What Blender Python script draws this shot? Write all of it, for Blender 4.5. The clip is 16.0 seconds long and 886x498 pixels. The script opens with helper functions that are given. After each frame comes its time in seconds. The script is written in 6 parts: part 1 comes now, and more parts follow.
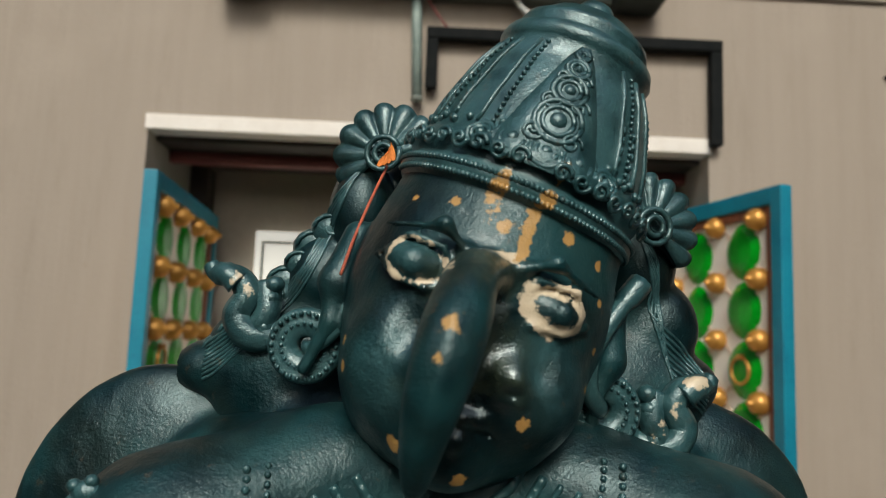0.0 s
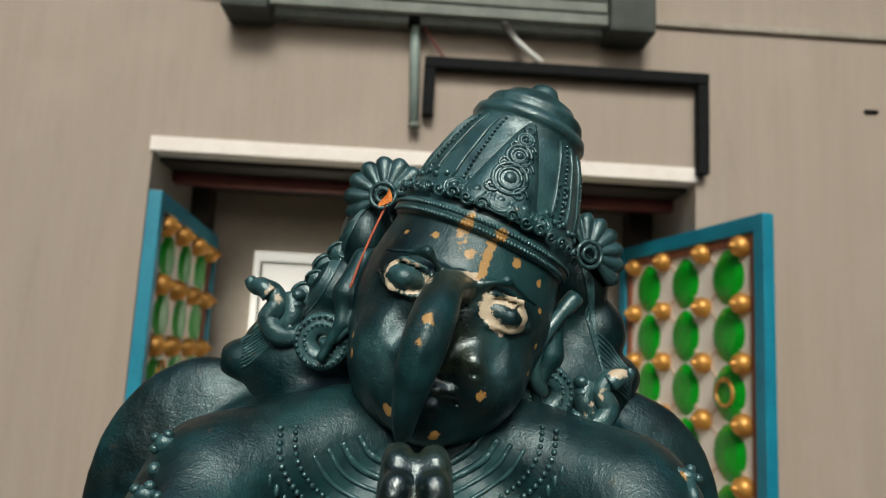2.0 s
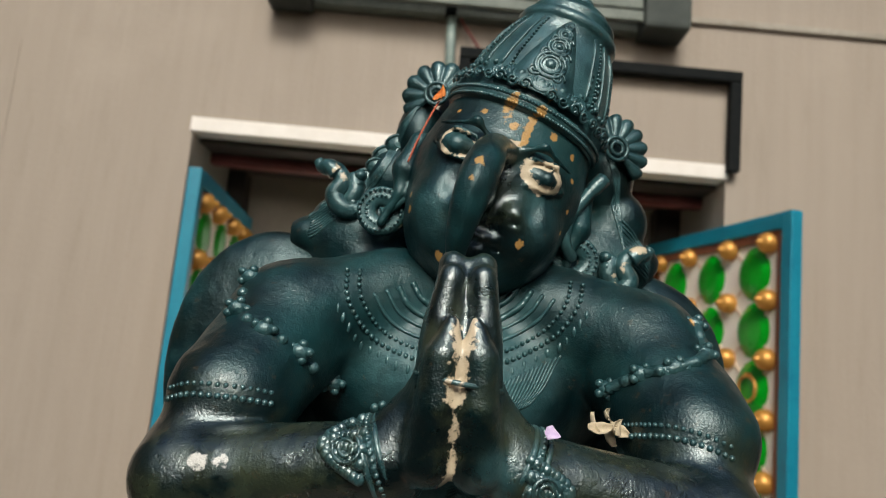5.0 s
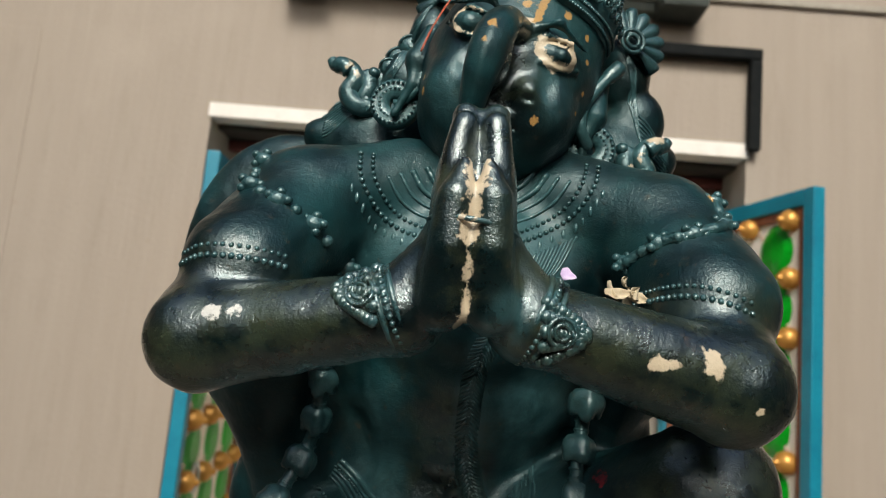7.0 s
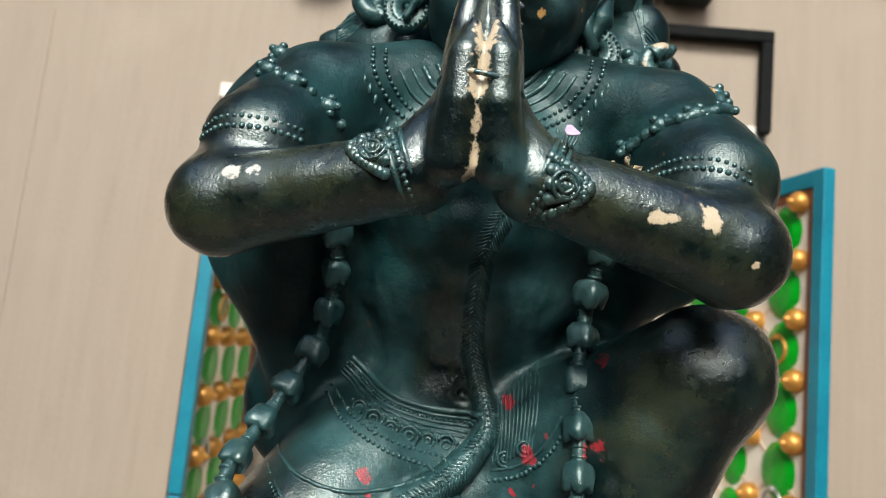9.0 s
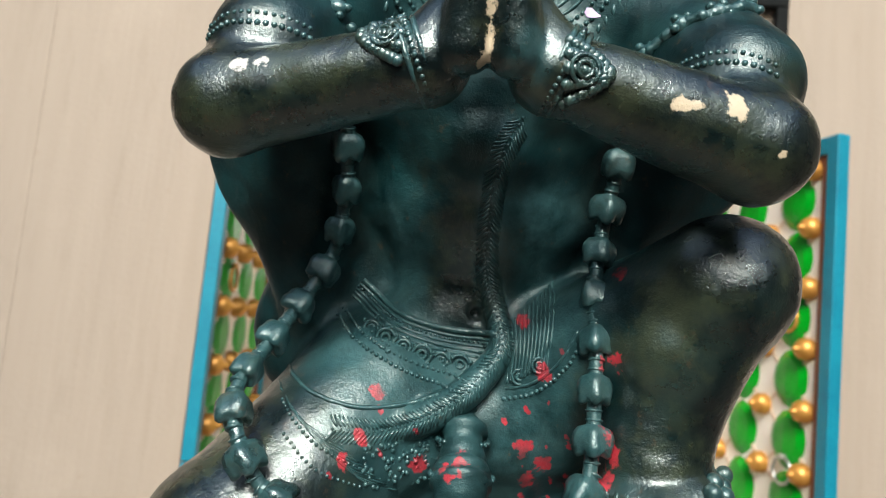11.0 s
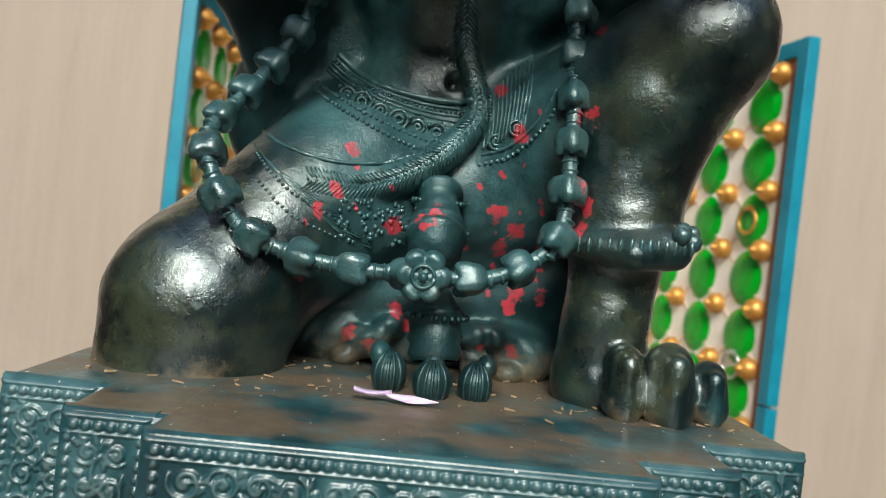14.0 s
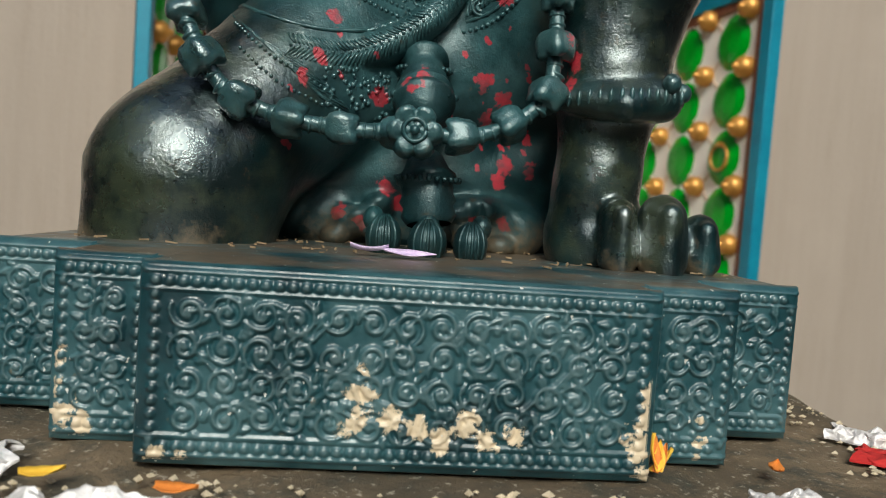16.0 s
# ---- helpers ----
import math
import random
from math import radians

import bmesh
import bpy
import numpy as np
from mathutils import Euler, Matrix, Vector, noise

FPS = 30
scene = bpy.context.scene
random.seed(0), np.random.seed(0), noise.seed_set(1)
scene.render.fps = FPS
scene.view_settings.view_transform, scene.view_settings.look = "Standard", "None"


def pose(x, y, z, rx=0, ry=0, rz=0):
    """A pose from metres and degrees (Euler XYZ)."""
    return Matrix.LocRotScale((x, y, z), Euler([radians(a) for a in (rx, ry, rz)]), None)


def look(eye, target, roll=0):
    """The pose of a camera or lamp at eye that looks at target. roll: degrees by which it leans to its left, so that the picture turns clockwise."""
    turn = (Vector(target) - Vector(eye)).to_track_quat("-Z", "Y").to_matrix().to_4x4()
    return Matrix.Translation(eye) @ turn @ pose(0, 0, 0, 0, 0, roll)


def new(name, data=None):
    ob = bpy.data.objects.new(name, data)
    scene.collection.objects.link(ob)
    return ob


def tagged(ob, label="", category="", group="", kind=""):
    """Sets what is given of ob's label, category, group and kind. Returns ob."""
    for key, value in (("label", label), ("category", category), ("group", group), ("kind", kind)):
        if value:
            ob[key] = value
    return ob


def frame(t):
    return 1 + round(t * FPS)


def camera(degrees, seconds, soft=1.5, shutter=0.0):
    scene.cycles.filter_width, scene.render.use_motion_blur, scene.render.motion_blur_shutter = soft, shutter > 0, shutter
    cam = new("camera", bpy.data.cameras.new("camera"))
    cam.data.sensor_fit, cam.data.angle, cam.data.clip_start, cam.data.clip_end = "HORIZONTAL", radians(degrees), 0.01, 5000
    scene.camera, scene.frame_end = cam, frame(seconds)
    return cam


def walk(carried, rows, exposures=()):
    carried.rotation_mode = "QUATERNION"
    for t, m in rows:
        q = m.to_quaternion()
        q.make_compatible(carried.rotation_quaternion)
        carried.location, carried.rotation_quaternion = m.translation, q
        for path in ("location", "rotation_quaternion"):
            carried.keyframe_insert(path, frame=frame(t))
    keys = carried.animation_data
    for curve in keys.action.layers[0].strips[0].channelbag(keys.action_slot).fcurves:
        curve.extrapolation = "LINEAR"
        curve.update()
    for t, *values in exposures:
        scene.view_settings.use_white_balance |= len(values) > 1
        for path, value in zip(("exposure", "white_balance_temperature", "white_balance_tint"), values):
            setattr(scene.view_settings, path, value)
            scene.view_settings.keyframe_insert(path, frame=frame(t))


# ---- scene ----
cam = camera(62.8, 16.0, soft=1.0)
PATH = [
    (0, (0.093, -0.205, 1.59), (0.15, 1.779, 1.836), 2.2),
    (0.5, (0.091, -0.222, 1.6), (0.15, 1.76, 1.864), 2.1),
    (1, (0.09, -0.233, 1.601), (0.148, 1.744, 1.897), 2.1),
    (1.5, (0.097, -0.256, 1.591), (0.157, 1.719, 1.897), 2.4),
    (2, (0.096, -0.29, 1.579), (0.162, 1.685, 1.886), 2.9),
    (2.5, (0.098, -0.319, 1.564), (0.164, 1.655, 1.875), 3.6),
    (3, (0.1, -0.318, 1.546), (0.168, 1.657, 1.857), 3.8),
    (3.5, (0.096, -0.311, 1.53), (0.157, 1.664, 1.838), 3.8),
    (5.8, (0.089, -0.339, 1.489), (0.054, 1.638, 1.795), 5.7),
    (6, (0.091, -0.334, 1.482), (0.052, 1.643, 1.783), 5.6),
    (6.5, (0.091, -0.321, 1.469), (0.042, 1.657, 1.761), 5.1),
    (7, (0.096, -0.32, 1.453), (0.042, 1.658, 1.743), 5.0),
    (7.5, (0.093, -0.326, 1.439), (0.034, 1.652, 1.727), 5.2),
    (8, (0.099, -0.33, 1.425), (0.034, 1.649, 1.709), 5.4),
    (10.5, (0.101, -0.314, 1.377), (0.009, 1.671, 1.603), 5.4),
    (11, (0.101, -0.313, 1.37), (0.006, 1.675, 1.575), 5.4),
    (11.5, (0.103, -0.311, 1.355), (0.025, 1.681, 1.519), 5.6),
    (12, (0.107, -0.31, 1.338), (0.058, 1.686, 1.45), 6.0),
    (12.5, (0.103, -0.311, 1.331), (0.078, 1.688, 1.399), 6.0),
    (13, (0.107, -0.314, 1.321), (0.103, 1.686, 1.357), 6.1),
    (13.5, (0.1, -0.313, 1.309), (0.112, 1.687, 1.319), 6.1),
    (14, (0.103, -0.307, 1.293), (0.126, 1.693, 1.277), 6.5),
    (14.5, (0.103, -0.303, 1.283), (0.147, 1.696, 1.239), 6.7),
    (15, (0.104, -0.301, 1.27), (0.165, 1.697, 1.2), 6.1),
    (15.5, (0.099, -0.298, 1.258), (0.176, 1.699, 1.165), 5.0),
    (16, (0.099, -0.306, 1.247), (0.202, 1.688, 1.129), 4.1),
]
walk(cam, [(t, look(eye, target, roll)) for t, eye, target, roll in PATH], [(0, -0.62, 6500, 4), (3.5, -0.54, 6500, 5), (6, -0.38, 6500, 5), (8, -0.15, 6500, 5), (11, 0.28, 6400, 5), (14, 0.06, 6400, 4), (16, -0.42, 6300, 3)])

# ---- light ----
cam.data.dof.use_dof = True
cam.data.dof.focus_distance = 0.30
cam.data.dof.aperture_fstop = 15.0
world = bpy.data.worlds.new("world")
scene.world = world
world.use_nodes = True
wn = world.node_tree
sky = wn.nodes.new("ShaderNodeTexSky")
sky.sky_type = "NISHITA"
sky.sun_disc = False
sky.sun_elevation, sky.sun_rotation = radians(38), radians(183)
sky.air_density, sky.dust_density = 1.0, 3.0
wn.links.new(sky.outputs[0], wn.nodes["Background"].inputs[0])
wn.nodes["Background"].inputs[1].default_value = 0.19
sun = new("sun", bpy.data.lights.new("sun", "SUN"))
sun.data.energy, sun.data.angle, sun.data.color = 3.5, radians(20), (1.0, 0.96, 0.90)
sun.matrix_world = look((-0.12, -3.5, 4.65), (0.1, 0.6, 1.4))


# ---- materials ----
def material(name):
    m = bpy.data.materials.new(name)
    m.use_nodes = True
    nt = m.node_tree
    return m, nt, nt.nodes["Principled BSDF"]


def node(nt, kind, **inputs):
    n = nt.nodes.new(kind)
    for k, v in inputs.items():
        sock = n.inputs[k.replace("_", " ")] if k.replace("_", " ") in n.inputs else n.inputs[k]
        if hasattr(v, "is_output"):
            nt.links.new(v, sock)
        else:
            sock.default_value = v
    return n


def coords(nt, scale=(1, 1, 1)):
    tc = nt.nodes.new("ShaderNodeTexCoord")
    mp = node(nt, "ShaderNodeMapping", Scale=scale)
    nt.links.new(tc.outputs["Object"], mp.inputs["Vector"])
    return mp.outputs[0]


def noise_tex(nt, vec, scale, detail=4.0, rough=0.55):
    return node(nt, "ShaderNodeTexNoise", Vector=vec, Scale=scale, Detail=detail, Roughness=rough).outputs["Fac"]


def ramp(nt, fac, stops):
    r = nt.nodes.new("ShaderNodeValToRGB")
    el = r.color_ramp.elements
    while len(el) < len(stops):
        el.new(0.5)
    for e, (p, c) in zip(el, stops):
        e.position = p
        e.color = (c, c, c, 1) if isinstance(c, (int, float)) else (*c, 1)
    nt.links.new(fac, r.inputs[0])
    return r.outputs[0]


def mix(nt, fac, a, b, mode="MIX"):
    m = nt.nodes.new("ShaderNodeMix")
    m.data_type, m.blend_type = "RGBA", mode
    for s, v in ((m.inputs[0], fac), (m.inputs[6], a), (m.inputs[7], b)):
        if hasattr(v, "is_output"):
            nt.links.new(v, s)
        else:
            s.default_value = v if isinstance(v, (int, float)) else (*v, 1)
    return m.outputs[2]


def maths(nt, op, a, b=0.0):
    m = nt.nodes.new("ShaderNodeMath")
    m.operation = op
    for s, v in ((m.inputs[0], a), (m.inputs[1], b)):
        if hasattr(v, "is_output"):
            nt.links.new(v, s)
        else:
            s.default_value = v
    return m.outputs[0]


def bump(nt, bsdf, height, strength, distance):
    b = node(nt, "ShaderNodeBump", Strength=strength, Distance=distance, Height=height)
    nt.links.new(b.outputs[0], bsdf.inputs["Normal"])


def simple(name, dark, light, scale, rough=0.6, metal=0.0, bump_d=0.001, bump_s=0.3, stretch=(1, 1, 1), rough2=None):
    m, nt, bs = material(name)
    v = coords(nt, stretch)
    big = noise_tex(nt, v, scale)
    fine = noise_tex(nt, v, scale * 9, 5.0)
    both = maths(nt, "ADD", maths(nt, "MULTIPLY", big, 0.65), maths(nt, "MULTIPLY", fine, 0.35))
    nt.links.new(ramp(nt, both, [(0.32, dark), (0.68, light)]), bs.inputs["Base Color"])
    nt.links.new(ramp(nt, fine, [(0.3, rough), (0.7, rough2 or min(1.0, rough + 0.15))]), bs.inputs["Roughness"])
    bs.inputs["Metallic"].default_value = metal
    bump(nt, bs, both, bump_s, bump_d)
    return m


def plaster():
    m, nt, bs = material("streaked_plaster")
    v = coords(nt)
    streak = noise_tex(nt, coords(nt, (9, 9, 0.5)), 1.6, 5.0)
    fine = noise_tex(nt, coords(nt, (60, 60, 4)), 1.5, 4.0)
    blot = noise_tex(nt, v, 1.7, 5.0)
    base = ramp(nt, streak, [(0.3, (0.335, 0.277, 0.228)), (0.7, (0.365, 0.304, 0.252))])
    base = mix(nt, maths(nt, "MULTIPLY", fine, 0.35), base, (0.38, 0.335, 0.285))
    grime = ramp(nt, noise_tex(nt, coords(nt, (5, 5, 0.8)), 2.2, 8.0, 0.7), [(0.54, 0.0), (0.72, 1.0)])
    base = mix(nt, maths(nt, "MULTIPLY", grime, 0.22), base, (0.22, 0.18, 0.14))
    spot = ramp(nt, noise_tex(nt, v, 9, 7.0, 0.75), [(0.66, 0.0), (0.72, 1.0)])
    base = mix(nt, maths(nt, "MULTIPLY", spot, 0.5), base, (0.30, 0.23, 0.18))
    pale = ramp(nt, blot, [(0.55, 0.0), (0.75, 1.0)])
    base = mix(nt, maths(nt, "MULTIPLY", pale, 0.3), base, (0.46, 0.395, 0.335))
    nt.links.new(base, bs.inputs["Base Color"])
    bs.inputs["Roughness"].default_value = 0.85
    bump(nt, bs, maths(nt, "ADD", streak, maths(nt, "MULTIPLY", noise_tex(nt, v, 40, 6.0), 0.4)), 0.5, 0.012)
    return m


def statue_stone():
    """Oiled black stone; paint and powder marks come from smooth fields on the surface, broken up by noise."""
    m, nt, bs = material("oiled_black_stone")
    v = coords(nt)
    big = noise_tex(nt, v, 22, 5.0, 0.6)
    mid = noise_tex(nt, v, 90, 5.0, 0.65)
    fine = noise_tex(nt, v, 420, 4.0, 0.6)
    base = ramp(nt, big, [(0.38, (0.0003, 0.005, 0.0065)), (0.50, (0.0008, 0.014, 0.017)), (0.64, (0.005, 0.040, 0.044))])

    def field(name):
        at = nt.nodes.new("ShaderNodeAttribute")
        at.attribute_name = name
        return at.outputs["Fac"]

    broken = ramp(nt, maths(nt, "ADD", maths(nt, "MULTIPLY", noise_tex(nt, v, 30, 6.0, 0.68), 0.65), maths(nt, "MULTIPLY", mid, 0.35)), [(0.38, 0.15), (0.60, 1.0)])
    # Pale chalky bloom; the same field carries a painted sky reflection on one eye.
    chalk_sheen = maths(nt, "MULTIPLY", ramp(nt, field("chalk_sheen"), [(0.15, 0.0), (0.75, 1.0)]), broken)
    base = mix(nt, maths(nt, "MULTIPLY", chalk_sheen, 0.90), base, mix(nt, mid, (0.014, 0.062, 0.070), (0.066, 0.160, 0.172)))
    shine = ramp(nt, maths(nt, "ADD", field("polish"), maths(nt, "MULTIPLY", maths(nt, "SUBTRACT", mid, 0.5), 0.8)), [(0.25, 0.0), (0.65, 1.0)])
    base = mix(nt, shine, base, ramp(nt, big, [(0.40, (0.0004, 0.003, 0.0035)), (0.52, (0.0015, 0.007, 0.007)), (0.64, (0.012, 0.024, 0.020))]))
    raised = maths(nt, "MULTIPLY", field("relief"), ramp(nt, mid, [(0.30, 0.10), (0.62, 0.85)]))
    base = mix(nt, raised, base, (0.045, 0.118, 0.126))
    green = ramp(nt, noise_tex(nt, v, 34, 6.0, 0.7), [(0.46, 0.0), (0.60, 1.0)])
    base = mix(nt, maths(nt, "MULTIPLY", green, maths(nt, "ADD", maths(nt, "MULTIPLY", shine, 0.55), 0.1)), base, (0.046, 0.056, 0.028))
    rust = ramp(nt, noise_tex(nt, v, 130, 6.0, 0.75), [(0.61, 0.0), (0.67, 1.0)])
    base = mix(nt, maths(nt, "MULTIPLY", rust, 0.35), base, (0.10, 0.055, 0.02))
    rough = ramp(nt, maths(nt, "ADD", maths(nt, "MULTIPLY", big, 0.6), maths(nt, "MULTIPLY", mid, 0.4)), [(0.40, 0.34), (0.60, 0.60)])
    rough = mix(nt, shine, rough, ramp(nt, mid, [(0.40, 0.22), (0.60, 0.40)]))
    rough = mix(nt, maths(nt, "MULTIPLY", raised, 0.8), rough, (0.27, 0.27, 0.27))
    edge = maths(nt, "ADD", maths(nt, "MULTIPLY", maths(nt, "SUBTRACT", mid, 0.5), 1.1), maths(nt, "MULTIPLY", maths(nt, "SUBTRACT", noise_tex(nt, v, 260, 5.0, 0.6), 0.5), 1.3))
    for name, col in (("cream", (0.72, 0.58, 0.40)), ("ochre", (0.50, 0.27, 0.07)), ("red", (0.60, 0.022, 0.045)), ("white", (0.75, 0.72, 0.66)), ("dust", (0.16, 0.115, 0.065))):
        a = nt.nodes.new("ShaderNodeAttribute")
        a.attribute_name = name
        k = maths(nt, "ADD", a.outputs["Fac"], edge)
        soft = (0.45, 0.6) if name != "dust" else (0.2, 0.9)
        k = ramp(nt, k, [(soft[0], 0.0), (soft[1], 1.0)])
        if name == "red":
            k = maths(nt, "MULTIPLY", k, ramp(nt, mid, [(0.36, 0.25), (0.58, 0.85)]))
        tone = mix(nt, fine, tuple(c * 0.75 for c in col), col)
        base = mix(nt, k, base, tone)
        rough = mix(nt, k, rough, (0.7, 0.7, 0.7))
    nt.links.new(base, bs.inputs["Base Color"])
    nt.links.new(rough, bs.inputs["Roughness"])
    bs.inputs["Specular IOR Level"].default_value = 0.60
    bs.inputs["Specular Tint"].default_value = (0.60, 0.97, 1.0, 1)
    nt.links.new(maths(nt, "MAXIMUM", maths(nt, "ADD", maths(nt, "MULTIPLY", shine, 0.80), 0.20), maths(nt, "MULTIPLY", raised, 0.9)), bs.inputs["Coat Weight"])
    nt.links.new(ramp(nt, noise_tex(nt, v, 60, 5.0, 0.65), [(0.40, 0.13), (0.62, 0.27)]), bs.inputs["Coat Roughness"])
    bs.inputs["Coat IOR"].default_value = 1.75
    grain = noise_tex(nt, v, 1100, 3.0, 0.6)
    bump(nt, bs, maths(nt, "ADD", maths(nt, "MULTIPLY", mid, 0.24), maths(nt, "ADD", maths(nt, "MULTIPLY", fine, 0.46), maths(nt, "MULTIPLY", grain, 0.30))), 0.60, 0.0011)
    nt.links.new(bs.inputs["Normal"].links[0].from_socket, bs.inputs["Coat Normal"])
    return m


PLASTER = plaster()
STONE = statue_stone()
BLUE = simple("blue_paint", (0.003, 0.16, 0.25), (0.010, 0.26, 0.37), 6, 0.4, bump_d=0.002)
BROWN = simple("brown_wood", (0.16, 0.05, 0.025), (0.30, 0.11, 0.055), 8, 0.5, stretch=(6, 6, 1))
CREAM = simple("cream_paint", (0.88, 0.80, 0.68), (0.95, 0.90, 0.82), 9, 0.45, bump_d=0.002)
GREEN = simple("green_enamel", (0.0, 0.24, 0.008), (0.005, 0.42, 0.015), 14, 0.25, bump_d=0.001)
GOLD = simple("brass", (0.50, 0.22, 0.04), (0.70, 0.36, 0.09), 20, 0.32, 0.5)
WHITE = simple("white_paint", (0.72, 0.66, 0.60), (0.84, 0.79, 0.74), 7, 0.5)
MAROON = simple("maroon_paint", (0.13, 0.025, 0.02), (0.21, 0.05, 0.04), 9, 0.5)
DARK = simple("dark_wood", (0.025, 0.018, 0.014), (0.05, 0.035, 0.025), 9, 0.6)
IRON = simple("black_iron", (0.004, 0.006, 0.007), (0.012, 0.013, 0.013), 25, 0.75, 0.0)
IRON.node_tree.nodes["Principled BSDF"].inputs["Specular IOR Level"].default_value = 0.15
CONCRETE = simple("old_concrete", (0.26, 0.23, 0.19), (0.42, 0.38, 0.33), 4, 0.85, bump_d=0.006)
GREYFIT = simple("weathered_fitting", (0.10, 0.12, 0.105), (0.22, 0.24, 0.21), 8, 0.6)
CABLE = simple("pale_cable", (0.5, 0.5, 0.47), (0.65, 0.65, 0.62), 30, 0.45)
GREYWALL = simple("grey_cloth", (0.38, 0.33, 0.27), (0.48, 0.42, 0.35), 3, 0.9, bump_d=0.004)


# Kept dark so the unseen floor, walls and soffit bounce little light.
FLOOR = simple("dark_floor", (0.05, 0.045, 0.04), (0.11, 0.10, 0.085), 3, 0.8, bump_d=0.006)
DIM = simple("brown_plaster", (0.13, 0.11, 0.09), (0.20, 0.17, 0.135), 2, 0.9, bump_d=0.006)


# ---- building blocks ----
def part(name, bm, mat, parent=None, label="", smooth=False):
    me = bpy.data.meshes.new(name)
    bm.to_mesh(me)
    bm.free()
    me.materials.append(mat)
    if smooth:
        for p in me.polygons:
            p.use_smooth = True
    ob = new(name, me)
    if parent is not None:
        ob.parent = parent
    if label:
        ob["label"] = label
    return ob


def box_bm(x0, x1, y0, y1, z0, z1, bevel=0.0, seg=2, bm=None):
    bm = bm or bmesh.new()
    r = bmesh.ops.create_cube(bm, size=1)
    vs = r["verts"]
    for v in vs:
        v.co = Vector((x0 + (v.co.x + 0.5) * (x1 - x0), y0 + (v.co.y + 0.5) * (y1 - y0), z0 + (v.co.z + 0.5) * (z1 - z0)))
    if bevel:
        es = list({e for v in vs for e in v.link_edges})
        bmesh.ops.bevel(bm, geom=es, offset=bevel, segments=seg, affect="EDGES", profile=0.6)
    return bm


def tube_arrays(pts, radii, sides=8, flat=None, caps=True):
    """A tube along pts; flat: (direction, factor) squeezes the section along a direction."""
    pts = [Vector(p) for p in pts]
    n = len(pts)
    if isinstance(radii, (int, float)):
        radii = [radii] * n
    verts, faces = [], []
    t0 = (pts[1] - pts[0]).normalized()
    up = t0.orthogonal().normalized()
    for i in range(n):
        t = (pts[min(i + 1, n - 1)] - pts[max(i - 1, 0)]).normalized()
        up = (up - t * up.dot(t)).normalized()
        side = t.cross(up)
        for k in range(sides):
            a = 2 * math.pi * k / sides
            d = (up * math.cos(a) + side * math.sin(a)) * radii[i]
            if flat:
                f = Vector(flat[0])
                d -= f * d.dot(f) * (1 - flat[1])
            verts.append(pts[i] + d)
    for i in range(n - 1):
        for k in range(sides):
            a, b = i * sides + k, i * sides + (k + 1) % sides
            faces.append((a, b, b + sides, a + sides))
    if caps:
        faces.append(tuple(reversed(range(sides))))
        faces.append(tuple(range((n - 1) * sides, n * sides)))
    return verts, faces


def tube_bm(pts, radii, sides=8, **kw):
    v, f = tube_arrays(pts, radii, sides, **kw)
    me = bpy.data.meshes.new("tmp")
    me.from_pydata(v, [], f)
    bm = bmesh.new()
    bm.from_mesh(me)
    bpy.data.meshes.remove(me)
    return bm


def spline(pts, n):
    """A smooth curve through pts, n steps to a span."""
    p = [np.array(q, float) for q in pts]
    p = [2 * p[0] - p[1]] + p + [2 * p[-1] - p[-2]]
    out = []
    for i in range(1, len(p) - 2):
        for s in range(n):
            u = s / n
            out.append(0.5 * (2 * p[i] + (p[i + 1] - p[i - 1]) * u + (2 * p[i - 1] - 5 * p[i] + 4 * p[i + 1] - p[i + 2]) * u * u + (3 * p[i] - p[i - 1] - 3 * p[i + 1] + p[i + 2]) * u ** 3))
    out.append(p[-2])
    return out


# ---- structure ----
WY = 2.75
OX0, OX1, OZ0, OZ1 = -1.06, 1.285, 0.10, 2.43
HX0, HX1 = -0.945, 1.138


def wall_box(name, b, mat, label, cat="wall"):
    return tagged(part(name, box_bm(*b), mat), label, cat, kind="structure")


wall_box("wall_north", (-5, OX0, WY, WY + 0.7, 0, 5.6), PLASTER, "beige streaked plaster wall beside the shuttered opening")
wall_box("wall_north_b", (OX1, 5, WY, WY + 0.7, 0, 5.6), PLASTER, "beige streaked plaster wall beside the shuttered opening")
wall_box("wall_north_c", (OX0, OX1, WY, WY + 0.7, OZ1, 5.6), PLASTER, "beige streaked plaster wall over the shuttered opening")
wall_box("wall_north_d", (OX0, OX1, WY, WY + 0.7, 0, OZ0), PLASTER, "beige plaster wall below the shuttered opening")
wall_box("wall_inner", (-1.6, 1.8, 3.47, 3.6, 0.3, 2.9), GREYWALL, "grey-beige wall seen inside the opening")
wall_box("floor", (-3.4, 3.4, -4.4, WY, -0.1, 0.0), FLOOR, "worn dark stone floor of the court", "floor")
# Unseen walls, added to block low sky and darken the stone's reflections.
wall_box("wall_south", (-3.4, 3.4, -4.4, -4.0, 0, 2.9), DIM, "unseen brown wall added behind to hold back low sky")
wall_box("wall_west", (-3.4, -3.0, -4.0, WY, 0, 4.0), DIM, "unseen brown side wall added to hold back low sky")
wall_box("wall_east", (3.0, 3.4, -4.0, WY, 0, 4.0), DIM, "unseen brown side wall added to hold back low sky")
# Unseen slab, added to shut out the sky above and behind the figure.
wall_box("ceiling", (-5, 5, 0.5, WY + 0.7, 5.6, 5.8), DIM, "unseen brown soffit added overhead to block sky", "ceiling")
tagged(part("ground", box_bm(-400, 400, -400, 400, -0.4, -0.12), FLOOR), "bare ground round the building", "ground", kind="structure")


